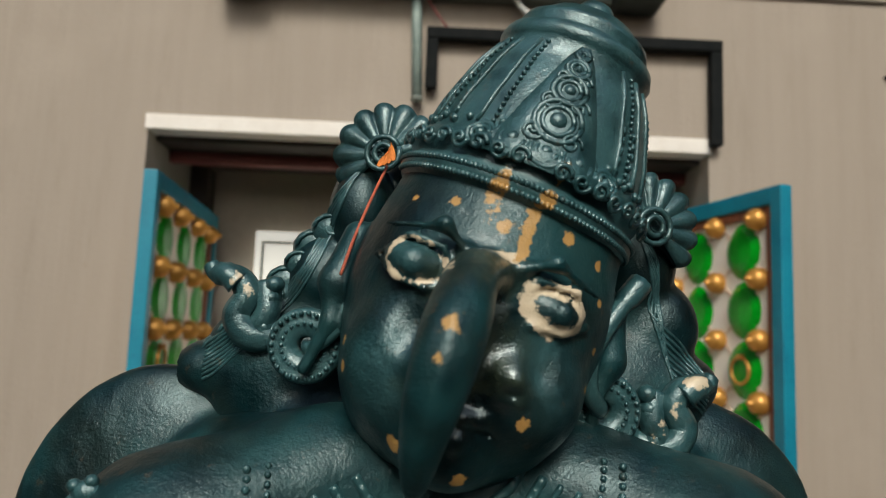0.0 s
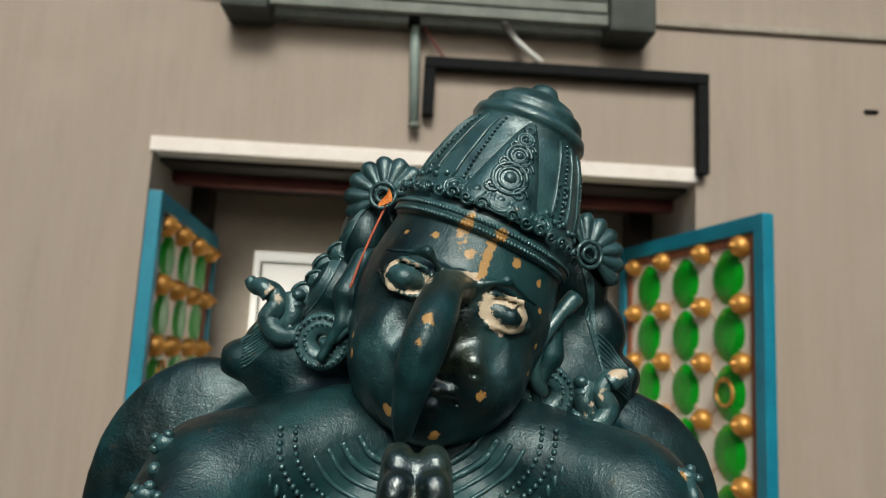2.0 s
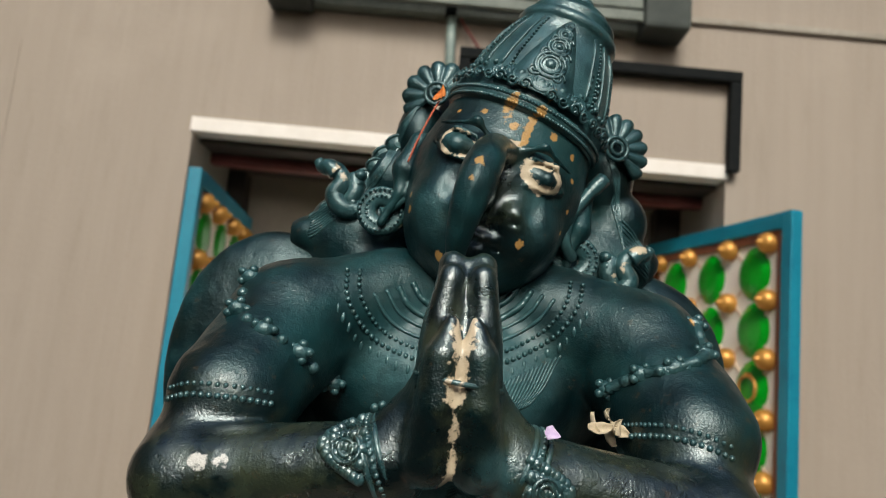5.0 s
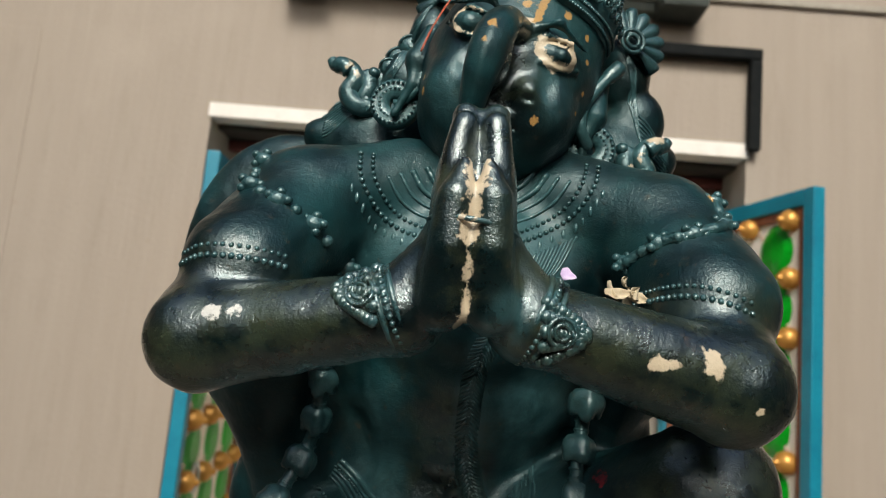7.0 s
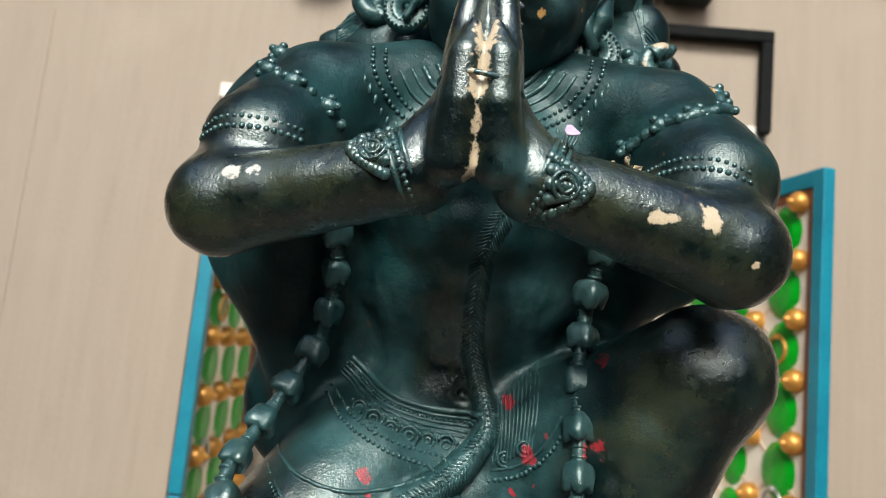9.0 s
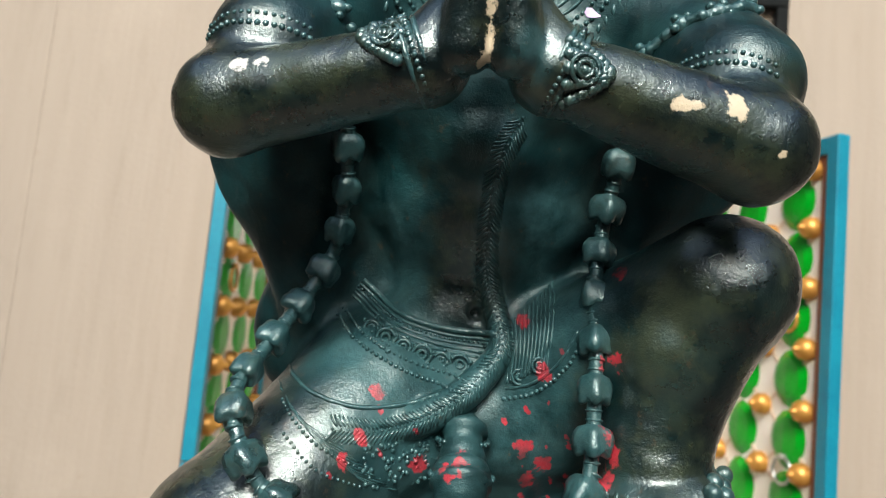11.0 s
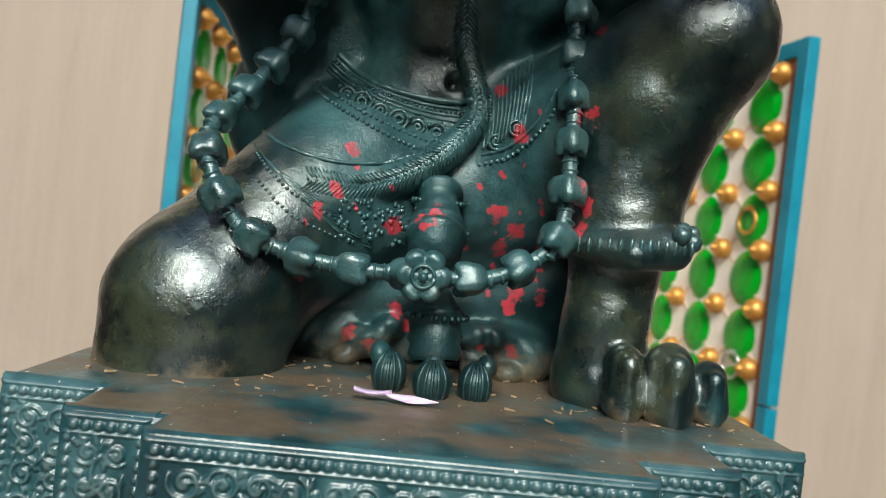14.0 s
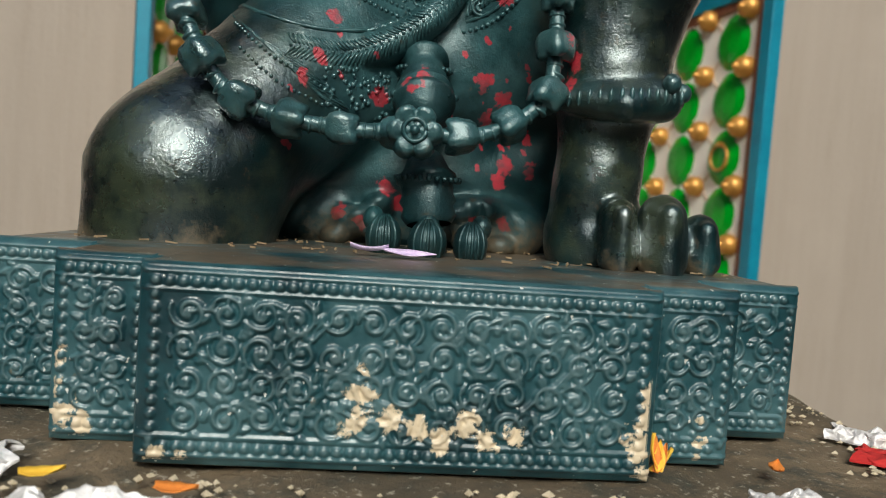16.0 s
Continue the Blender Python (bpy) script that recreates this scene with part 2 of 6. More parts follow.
# ---- the statue ----
class Field:
    """A signed distance grid into which rounded forms are blended."""

    def __init__(self, lo, hi, step):
        self.lo, self.step = np.array(lo, float), step
        self.n = np.ceil((np.array(hi) - self.lo) / step).astype(int) + 1
        self.d = np.full(self.n, 0.05, np.float32)

    def blend(self, lo, hi, fn, k, cut=False):
        m = k + 0.008
        a = np.maximum(((np.array(lo) - m - self.lo) / self.step).astype(int), 0)
        b = np.minimum(((np.array(hi) + m - self.lo) / self.step).astype(int) + 2, self.n)
        if (b <= a).any():
            return
        ax = [(self.lo[i] + self.step * np.arange(a[i], b[i])).astype(np.float32) for i in range(3)]
        X, Y, Z = ax[0][:, None, None], ax[1][None, :, None], ax[2][None, None, :]
        s = tuple(slice(a[i], b[i]) for i in range(3))
        v, o = fn(X, Y, Z), self.d[s]
        if cut:
            v = -v
            h = np.maximum(k - np.abs(o - v), 0) / k
            self.d[s] = np.maximum(o, v) + h * h * k * 0.25
        else:
            h = np.maximum(k - np.abs(o - v), 0) / k
            self.d[s] = np.minimum(o, v) - h * h * k * 0.25

    def cone(self, a, b, ra, rb, k=0.006, cut=False):
        """A round-ended limb from a to b."""
        a, b = np.array(a, float), np.array(b, float)
        ab = b - a
        q = float(ab @ ab) or 1e-9

        def fn(X, Y, Z):
            t = np.clip(((X - a[0]) * ab[0] + (Y - a[1]) * ab[1] + (Z - a[2]) * ab[2]) / q, 0, 1)
            return np.sqrt((X - a[0] - t * ab[0]) ** 2 + (Y - a[1] - t * ab[1]) ** 2 + (Z - a[2] - t * ab[2]) ** 2) - (ra + (rb - ra) * t)

        r = max(ra, rb)
        self.blend(np.minimum(a, b) - r, np.maximum(a, b) + r, fn, k, cut)

    def egg(self, c, r, k=0.006, turn=(0, 0, 0), cut=False):
        """An ellipsoid with half-axes r, turned by degrees."""
        m = np.array(Euler([radians(q) for q in turn]).to_matrix()).T
        big = max(r)

        def fn(X, Y, Z):
            x, y, z = X - c[0], Y - c[1], Z - c[2]
            p = [m[i][0] * x + m[i][1] * y + m[i][2] * z for i in range(3)]
            k0 = np.sqrt(sum((p[i] / r[i]) ** 2 for i in range(3)))
            k1 = np.sqrt(sum((p[i] / r[i] ** 2) ** 2 for i in range(3))) + 1e-6
            return k0 * (k0 - 1.0) / k1

        self.blend(np.array(c) - big, np.array(c) + big, fn, k, cut)

    def chain(self, pts, radii, k=0.004, cut=False):
        for i in range(len(pts) - 1):
            self.cone(pts[i], pts[i + 1], radii[i], radii[i + 1], k, cut)

    def vine(self, pts, radii, k=0.003, n=5):
        """A smooth tapering strand through pts."""
        p = spline(pts, n)
        u = np.linspace(0, len(pts) - 1, len(p))
        self.chain(p, [float(np.interp(q, range(len(radii)), radii)) for q in u], k)

    def worn(self, cell, amp, seed):
        """Hand-carved unevenness: a smooth random swell of the surface."""
        c = np.random.default_rng(seed).normal(0, amp, (self.n * self.step / cell).astype(int) + 3).astype(np.float32)
        for ax in range(3):
            u = np.arange(self.n[ax]) * self.step / cell
            i = u.astype(int)
            w = (u - i).astype(np.float32)
            w = (w * w * (3 - 2 * w)).reshape([-1 if q == ax else 1 for q in range(3)])
            c = np.take(c, i, ax) * (1 - w) + np.take(c, i + 1, ax) * w
        self.d += c

    def front(self, x, z, beyond=-1.0):
        """y of the first surface met from the front at (x, z), past the depth given."""
        i = int(round((x - self.lo[0]) / self.step))
        k = int(round((z - self.lo[2]) / self.step))
        i, k = min(max(i, 0), self.n[0] - 1), min(max(k, 0), self.n[2] - 1)
        col = self.d[i, :, k]
        j = np.nonzero((col < 0) & (self.lo[1] + self.step * np.arange(self.n[1]) > beyond))[0]
        if not len(j):
            return None
        j = j[0]
        if j == 0:
            return self.lo[1]
        return self.lo[1] + self.step * (j - col[j] / (col[j] - col[j - 1] + 1e-9))

    def mesh(self):
        """Surface nets: one vertex for each cell that the surface crosses."""
        d = self.d
        n = self.n
        s = d < 0
        acc = np.zeros((*(n - 1), 3), np.float32)
        cnt = np.zeros(n - 1, np.float32)
        offs = [(0, 0), (0, 1), (1, 0), (1, 1)]
        for ax in range(3):
            o1, o2 = [q for q in range(3) if q != ax]
            for p, r in offs:
                sl = [slice(0, -1)] * 3
                sl[o1] = slice(p, n[o1] - 1 + p)
                sl[o2] = slice(r, n[o2] - 1 + r)
                sh = list(sl)
                sh[ax] = slice(1, n[ax])
                a, b = d[tuple(sl)], d[tuple(sh)]
                x = (a < 0) != (b < 0)
                t = np.where(x, a / np.where(x, a - b, 1), 0)
                acc[..., ax] += t
                acc[..., o1] += x * p
                acc[..., o2] += x * r
                cnt += x
        live = cnt > 0
        idx = -np.ones(n - 1, np.int64)
        idx[live] = np.arange(live.sum())
        cell = np.argwhere(live)
        verts = (cell + acc[live] / cnt[live][:, None]) * self.step + self.lo
        faces = []
        for ax in range(3):
            o1, o2 = (ax + 1) % 3, (ax + 2) % 3
            sl = [slice(1, -1)] * 3
            sl[ax] = slice(0, -1)
            sh = list(sl)
            sh[ax] = slice(1, None)
            a, b = s[tuple(sl)], s[tuple(sh)]
            for flip in (False, True):
                e = np.argwhere((a != b) & (a == (not flip)))
                if not len(e):
                    continue
                base = e.copy()
                base[:, o1] += 1
                base[:, o2] += 1

                def at(p, r):
                    q = base.copy()
                    q[:, o1] -= p
                    q[:, o2] -= r
                    return idx[q[:, 0], q[:, 1], q[:, 2]]

                quad = [at(1, 1), at(0, 1), at(0, 0), at(1, 0)]
                if flip:
                    quad = quad[::-1]
                faces.append(np.stack(quad, 1))
        return verts, np.concatenate(faces)


# The body, from the plinth to the neck.
body = Field((-0.085, -0.09, 1.218), (0.285, 0.20, 1.60), 0.0018)
B = body
# wings folded behind the shoulders
B.egg((-0.004, 0.098, 1.488), (0.062, 0.020, 0.088), 0.004, (0, -6, 0))
B.cone((-0.004, 0.100, 1.46), (0.004, 0.105, 1.375), 0.045, 0.016, 0.010)
B.egg((0.200, 0.098, 1.500), (0.060, 0.020, 0.070), 0.004, (0, 8, 0))
B.cone((0.200, 0.10, 1.48), (0.180, 0.105, 1.425), 0.04, 0.02, 0.010)
# chest, neck, belly
B.egg((0.104, 0.078, 1.497), (0.086, 0.056, 0.050), 0.006)
B.egg((0.104, 0.095, 1.45), (0.066, 0.045, 0.055), 0.02)
B.cone((0.106, 0.066, 1.575), (0.105, 0.075, 1.51), 0.030, 0.034, 0.012)
B.egg((0.102, 0.122, 1.405), (0.052, 0.045, 0.060), 0.02)
B.egg((0.100, 0.116, 1.377), (0.052, 0.040, 0.030), 0.01)
B.egg((0.045, 0.082, 1.532), (0.048, 0.026, 0.030), 0.008)
B.egg((0.165, 0.082, 1.532), (0.046, 0.026, 0.027), 0.008)
B.egg((0.100, 0.074, 1.464), (0.034, 0.046, 0.026), 0.010)
B.egg((0.085, 0.135, 1.352), (0.074, 0.060, 0.046), 0.010)
B.egg((0.030, 0.116, 1.415), (0.046, 0.020, 0.070), 0.010)
B.egg((0.168, 0.116, 1.410), (0.046, 0.020, 0.062), 0.010)
for x0 in (0.016, 0.192):
    B.cone((0.104 + (x0 - 0.104) * 0.45, 0.058, 1.540), (x0, 0.040, 1.522), 0.026, 0.028, 0.014)
B.egg((0.020, 0.135, 1.362), (0.052, 0.030, 0.052), 0.012)
B.egg((0.172, 0.125, 1.275), (0.034, 0.032, 0.055), 0.010)
# lap and skirt
B.egg((0.098, 0.128, 1.318), (0.088, 0.066, 0.050), 0.010)
B.egg((0.100, 0.125, 1.26), (0.085, 0.045, 0.045), 0.015)
B.egg((0.055, 0.10, 1.235), (0.035, 0.022, 0.020), 0.006)
B.egg((0.150, 0.095, 1.235), (0.026, 0.020, 0.018), 0.006)
# kneeling leg
B.cone((0.052, 0.098, 1.322), (-0.003, 0.046, 1.258), 0.050, 0.0405, 0.012)
B.cone((-0.0070, 0.043, 1.246), (-0.0085, 0.045, 1.222), 0.0415, 0.0440, 0.020)
B.cone((-0.01, 0.05, 1.245), (0.03, 0.17, 1.245), 0.036, 0.026, 0.01)
# raised leg
B.cone((0.140, 0.115, 1.335), (0.216, 0.034, 1.398), 0.050, 0.033, 0.012)
B.egg((0.219, 0.030, 1.404), (0.030, 0.028, 0.028), 0.008)
B.cone((0.216, 0.030, 1.398), (0.194, 0.050, 1.330), 0.029, 0.0265, 0.006)
B.egg((0.198, 0.040, 1.368), (0.028, 0.028, 0.030), 0.003, (0, 20, 0))
B.cone((0.194, 0.050, 1.330), (0.190, 0.048, 1.262), 0.0265, 0.0195, 0.010)
B.cone((0.190, 0.048, 1.262), (0.188, 0.05, 1.235), 0.0195, 0.022, 0.008)
# foot and toes
B.egg((0.212, 0.046, 1.236), (0.036, 0.026, 0.016), 0.006, (0, 0, 12))
for x, y, r, top in ((0.1955, 0.020, 0.0095, 1.2475), (0.2165, 0.021, 0.0120, 1.2485), (0.2385, 0.031, 0.0095, 1.2430)):
    B.cone((x, y, 1.230), (x, y + 0.004, top), r, r * 0.92, 0.0014)
    B.cone((x, y - r * 0.55, 1.226), (x, y - r * 0.5, top + 0.001), r * 0.55, r * 0.5, 0.0010)
# cuff of cloth above the ankle
B.chain([(0.168, 0.030, 1.300), (0.192, 0.016, 1.297), (0.211, 0.024, 1.301), (0.218, 0.046, 1.306)], [0.005, 0.007, 0.0085, 0.008], 0.003)
B.egg((0.192, 0.044, 1.310), (0.022, 0.022, 0.016), 0.016)
# shoulders, arms
for sx, x0, elb, wr in ((-1, 0.012, (-0.0075, -0.0235, 1.452), (0.076, -0.045, 1.468)), (1, 0.196, (0.2065, -0.028, 1.450), (0.124, -0.045, 1.469))):
    B.egg((x0 - sx * 0.004, 0.040, 1.520), (0.028, 0.030, 0.027), 0.016)
    B.cone((x0, 0.036, 1.512), elb, 0.029, 0.022, 0.008)
    B.cone(elb, wr, 0.0225 if sx > 0 else 0.0212, 0.0155, 0.003)
    # cloth sleeve with a rolled edge above the elbow
    B.cone((x0, 0.032, 1.510), (x0 + sx * 0.010, -0.002, 1.484), 0.031, 0.0285, 0.004)
# hands pressed together: fingers behind, thumbs in front, a cord round both
for sx in (-1, 1):
    x = 0.0990 + sx * 0.0062
    B.cone((0.0988 + sx * 0.024, -0.045, 1.4685), (x + sx * 0.0035, -0.048, 1.490), 0.0158, 0.0125, 0.006)
    B.egg((x + sx * 0.0008, -0.048, 1.506), (0.0095, 0.0165, 0.034), 0.006)
    for yy, top in ((-0.0575, 1.540), (-0.0505, 1.5455), (-0.0435, 1.5465), (-0.0365, 1.543)):
        B.chain([(x + sx * 0.0042, yy + 0.004, 1.484), (x + sx * 0.0022, yy, 1.515), (x - sx * 0.0004, yy + 0.002, top)], [0.0080, 0.0068, 0.0056], 0.0008)
    B.chain([(x + sx * 0.0030, -0.056, 1.472), (x + sx * 0.0010, -0.0640, 1.492), (x + sx * 0.0004, -0.0655, 1.510), (x - sx * 0.0018, -0.0655, 1.5225)], [0.0110, 0.0086, 0.0072, 0.0028], 0.0012)
B.egg((0.0990, -0.046, 1.512), (0.0100, 0.0125, 0.036), 0.002)
B.cone((0.0990, -0.0470, 1.490), (0.0990, -0.0470, 1.5420), 0.0104, 0.0072, 0.002)
B.cone((0.0990, -0.0765, 1.530), (0.0968, -0.068, 1.463), 0.0014, 0.0016, 0.002, cut=True)
# tail of the sash hanging from the girdle
SASH = [(0.1170, 0.036, 1.4720), (0.1085, 0.046, 1.4515), (0.1060, 0.060, 1.4280), (0.1070, 0.072, 1.4000), (0.1144, 0.073, 1.3768), (0.1173, 0.068, 1.3594), (0.1030, 0.060, 1.3383), (0.0844, 0.057, 1.3242), (0.0625, 0.056, 1.3160), (0.0400, 0.056, 1.3160)]
B.vine(SASH, [0.0050, 0.0056, 0.0056, 0.0054, 0.0056, 0.0066, 0.0080, 0.0086, 0.0078, 0.0040], 0.002)
B.egg((0.103, 0.076, 1.377), (0.004, 0.006, 0.004), 0.003, cut=True)
# hollow under the arms and between lap and plinth
B.egg((0.105, 0.062, 1.232), (0.060, 0.030, 0.030), 0.008, cut=True)
lumps = random.Random(21)
for i in range(26):
    x = lumps.uniform(0.052, 0.084) if i % 2 else lumps.uniform(0.126, 0.152)
    B.egg((x, lumps.uniform(0.078, 0.088), lumps.uniform(1.226, 1.250)), (lumps.uniform(0.004, 0.009), 0.008, lumps.uniform(0.003, 0.007)), 0.003, (0, lumps.uniform(-40, 40), 0))

# The head.
head = Field((-0.002, -0.04, 1.530), (0.215, 0.135, 1.700), 0.0012)
D = head
HX, HZ = Vector((0.970, 0, -0.243)), Vector((0.243, 0, 0.970))
HC = Vector((0.1105, 0.050, 1.5925))


def hp(r, y, u):
    """A point of the head: to its right, world depth, up along the tilted face."""
    p = HC + HX * r + HZ * u
    return (p.x, y, p.z)


LEAN = (0, 14, 0)
D.egg(hp(0, 0.054, 0.010), (0.0455, 0.047, 0.053), 0.006, LEAN)
D.egg(hp(0.000, 0.048, -0.020), (0.0385, 0.037, 0.031), 0.012, LEAN)
for sx in (-1, 1):
    D.egg(hp(sx * 0.021, 0.026, -0.014), (0.016, 0.015, 0.017), 0.012, LEAN)
    ex, ez = (0.0918, 1.6125) if sx < 0 else (0.1326, 1.5998)

    def ep(r, y, u):
        return (ex + 0.951 * r + 0.309 * u, y, ez - 0.309 * r + 0.951 * u)

    TILT = (0, 18, 0)
    D.chain([ep(-sx * 0.0165, 0.0085, 0.006), ep(-sx * 0.004, 0.0045, 0.0125), ep(sx * 0.013, 0.0150, 0.0085)], [0.0012, 0.0014, 0.0009], 0.005)
    D.egg(ep(0, 0.0148, 0), (0.0106, 0.0076, 0.0068), 0.001, TILT)
    D.egg(ep(-0.0012 if sx < 0 else 0.0026, 0.0088, -0.0004), (0.0046, 0.0030, 0.0044) if sx < 0 else (0.0036, 0.0030, 0.0036), 0.0008, TILT)
    D.chain([ep(-sx * 0.0118, 0.0115, -0.003), ep(-sx * 0.006, 0.0080, 0.0066), ep(sx * 0.005, 0.0095, 0.0072), ep(sx * 0.0130, 0.0185, -0.001)], [0.0008, 0.0011, 0.0011, 0.0008], 0.0010)
    D.chain([ep(-sx * 0.0118, 0.0115, -0.003), ep(-sx * 0.0045, 0.0090, -0.0068), ep(sx * 0.005, 0.0110, -0.0062), ep(sx * 0.0130, 0.0185, -0.001)], [0.0009, 0.0012, 0.0012, 0.0009], 0.0012)
    # nostril wings
    D.egg(hp(sx * 0.0130 + 0.001, 0.0095, -0.0110), (0.0062, 0.0062, 0.0056), 0.007, LEAN)
    D.egg(hp(sx * 0.0135 + 0.001, 0.0030, -0.0150), (0.0044, 0.0040, 0.0020), 0.002, LEAN, cut=True)
    D.egg(hp(sx * 0.0205 + 0.001, 0.0060, -0.0040), (0.0040, 0.0050, 0.0075), 0.006, LEAN, cut=True)
    # ears with long hanging lobes
    D.chain([hp(sx * 0.047, 0.055, 0.022), hp(sx * 0.050, 0.052, 0.004), hp(sx * 0.0475, 0.050, -0.010), hp(sx * 0.052, 0.052, -0.028)], [0.006, 0.0060, 0.0030, 0.0020], 0.003)
# nose bridge and hooked beak
D.vine([hp(0.000, 0.010, 0.018), (0.1078, -0.002, 1.608), (0.1035, -0.017, 1.597), (0.1000, -0.0235, 1.586), (0.0968, -0.022, 1.573), (0.0945, -0.014, 1.560), (0.0932, -0.005, 1.549)], [0.0050, 0.0066, 0.0076, 0.0074, 0.0062, 0.0044, 0.0020], 0.0030)
D.vine([(0.1070, -0.0075, 1.609), (0.1030, -0.0242, 1.5985), (0.0995, -0.0305, 1.586), (0.0962, -0.0278, 1.572), (0.0940, -0.0180, 1.559), (0.0928, -0.0068, 1.5485)], [0.0009, 0.0011, 0.0011, 0.0010, 0.0009, 0.0008], 0.0022)
D.egg((0.1042, 0.000, 1.589), (0.0066, 0.014, 0.015), 0.005, LEAN)
# lips and chin
D.chain([hp(-0.013, 0.020, -0.0262), hp(-0.004, 0.0115, -0.0242), hp(0.002, 0.0095, -0.0255), hp(0.008, 0.0115, -0.0242), hp(0.0165, 0.020, -0.0262)], [0.0012, 0.0026, 0.0026, 0.0026, 0.0012], 0.002)
D.chain([hp(-0.009, 0.019, -0.0305), hp(0.002, 0.0105, -0.0315), hp(0.013, 0.019, -0.0305)], [0.0015, 0.0032, 0.0015], 0.002)
D.chain([hp(-0.012, 0.016, -0.0282), hp(0.002, 0.0065, -0.0282), hp(0.015, 0.016, -0.0282)], [0.0006, 0.0010, 0.0006], 0.001, cut=True)
D.egg(hp(0.001, 0.024, -0.0400), (0.014, 0.013, 0.0095), 0.008, LEAN)
# hair gathered behind the ears
for c, r in (((0.068, 0.092, 1.640), (0.014, 0.016, 0.022)), ((0.055, 0.096, 1.612), (0.017, 0.018, 0.020)), ((0.030, 0.098, 1.586), (0.022, 0.018, 0.014)), ((0.012, 0.098, 1.575), (0.018, 0.016, 0.012)),
             ((0.182, 0.092, 1.625), (0.016, 0.016, 0.024)), ((0.190, 0.095, 1.598), (0.018, 0.016, 0.020)), ((0.196, 0.095, 1.575), (0.020, 0.016, 0.014)), ((0.09, 0.10, 1.655), (0.014, 0.014, 0.016))):
    D.egg(c, r, 0.003)
D.cone((0.108, 0.068, 1.560), (0.106, 0.074, 1.532), 0.031, 0.032, 0.006)
D.cone((0.1245, 0.0545, 1.634), (0.1135, 0.0545, 1.602), 0.0418, 0.0440, 0.006)
D.egg((0.044, 0.094, 1.572), (0.034, 0.020, 0.034), 0.006)
D.egg((0.176, 0.094, 1.568), (0.032, 0.020, 0.034), 0.006)
D.egg((0.060, 0.085, 1.548), (0.030, 0.024, 0.020), 0.008)
D.egg((0.158, 0.085, 1.546), (0.030, 0.024, 0.020), 0.008)

body.worn(0.013, 0.00034, 1)
body.worn(0.0045, 0.00012, 2)
head.worn(0.0060, 0.00014, 3)

stock_v, stock_f, stock_n = [], [], 0


def add(verts, faces):
    global stock_n
    verts = [tuple(v) for v in verts]
    stock_v.extend(verts)
    stock_f.extend(tuple(i + stock_n for i in f) for f in faces)
    stock_n += len(verts)


def ball(c, r, seg=8, rings=5):
    r = r if hasattr(r, "__len__") else (r, r, r)
    v, f = [], []
    for i in range(rings + 1):
        a = math.pi * i / rings
        for k in range(seg):
            b = 2 * math.pi * k / seg
            v.append((c[0] + r[0] * math.sin(a) * math.cos(b), c[1] + r[1] * math.sin(a) * math.sin(b), c[2] + r[2] * math.cos(a)))
    for i in range(rings):
        for k in range(seg):
            f.append((i * seg + k, (i + 1) * seg + k, (i + 1) * seg + (k + 1) % seg, i * seg + (k + 1) % seg))
    add(v, f)


def skin(field, x, z, lift=0.0, beyond=-1.0, fallback=0.05):
    y = field.front(x, z, beyond)
    return (x, (fallback if y is None else y) - lift, z)


def laid(field, xz, lift, beyond):
    """A smooth line laid on the surface; points that miss it are left out."""
    return [(p[0], y - lift, p[1]) for p in spline(xz, 10) for y in [field.front(p[0], p[1], beyond)] if y is not None]


def even(pts, gap):
    """Points at even gaps along a polyline."""
    pts = [np.array(p, float) for p in pts]
    out, rest = [pts[0]], 0.0
    for a, b in zip(pts, pts[1:]):
        L = np.linalg.norm(b - a)
        s = gap - rest
        while s <= L:
            out.append(a + (b - a) * s / L)
            s += gap
        rest = (rest + L) % gap
    return out


def bead_row(field, xz, gap, r, lift=0.0003, beyond=-0.008):
    line = laid(field, xz, lift, beyond)
    for p in even(line, gap) if len(line) > 1 else ():
        ball(p, r, 7, 4)


def ridge(field, xz, r, lift=0.0, sides=6, beyond=-0.008):
    line = laid(field, xz, lift, beyond)
    if len(line) > 2 and max(abs(a[1] - b[1]) for a, b in zip(line, line[1:])) < 0.012:
        add(*tube_arrays(line, r, sides))


# crown: a turned cap, fluted rims, a pointed plate in front
CB, CA = Vector((0.1240, 0.053, 1.6335)), Vector((0.355, -0.02, 0.935)).normalized()
CS = CA.cross(Vector((0, 1, 0))).normalized()
CF = CS.cross(CA).normalized()
if CF.y > 0:
    CF, CS = -CF, -CS
PROFILE = [(-0.004, 0.036), (0.0, 0.0425), (0.003, 0.0440), (0.006, 0.0435), (0.008, 0.0415), (0.011, 0.0430), (0.015, 0.0430), (0.018, 0.0405), (0.030, 0.0385), (0.048, 0.0330), (0.0585, 0.0275), (0.0600, 0.0284), (0.0620, 0.0292), (0.0650, 0.0284), (0.0665, 0.0255), (0.0680, 0.0240), (0.0700, 0.0250), (0.0725, 0.0240), (0.0740, 0.0200), (0.0775, 0.0180), (0.0800, 0.0130), (0.0805, 0.0075), (0.0835, 0.0078), (0.0865, 0.0060), (0.0890, 0.0)]


def crown_r(s):
    return float(np.interp(s, [p[0] for p in PROFILE], [p[1] for p in PROFILE]))


def crown_pt(s, a, lift=0.0):
    r = crown_r(s) + lift
    return CB + CA * s + CF * (r * math.cos(a)) + CS * (r * math.sin(a))


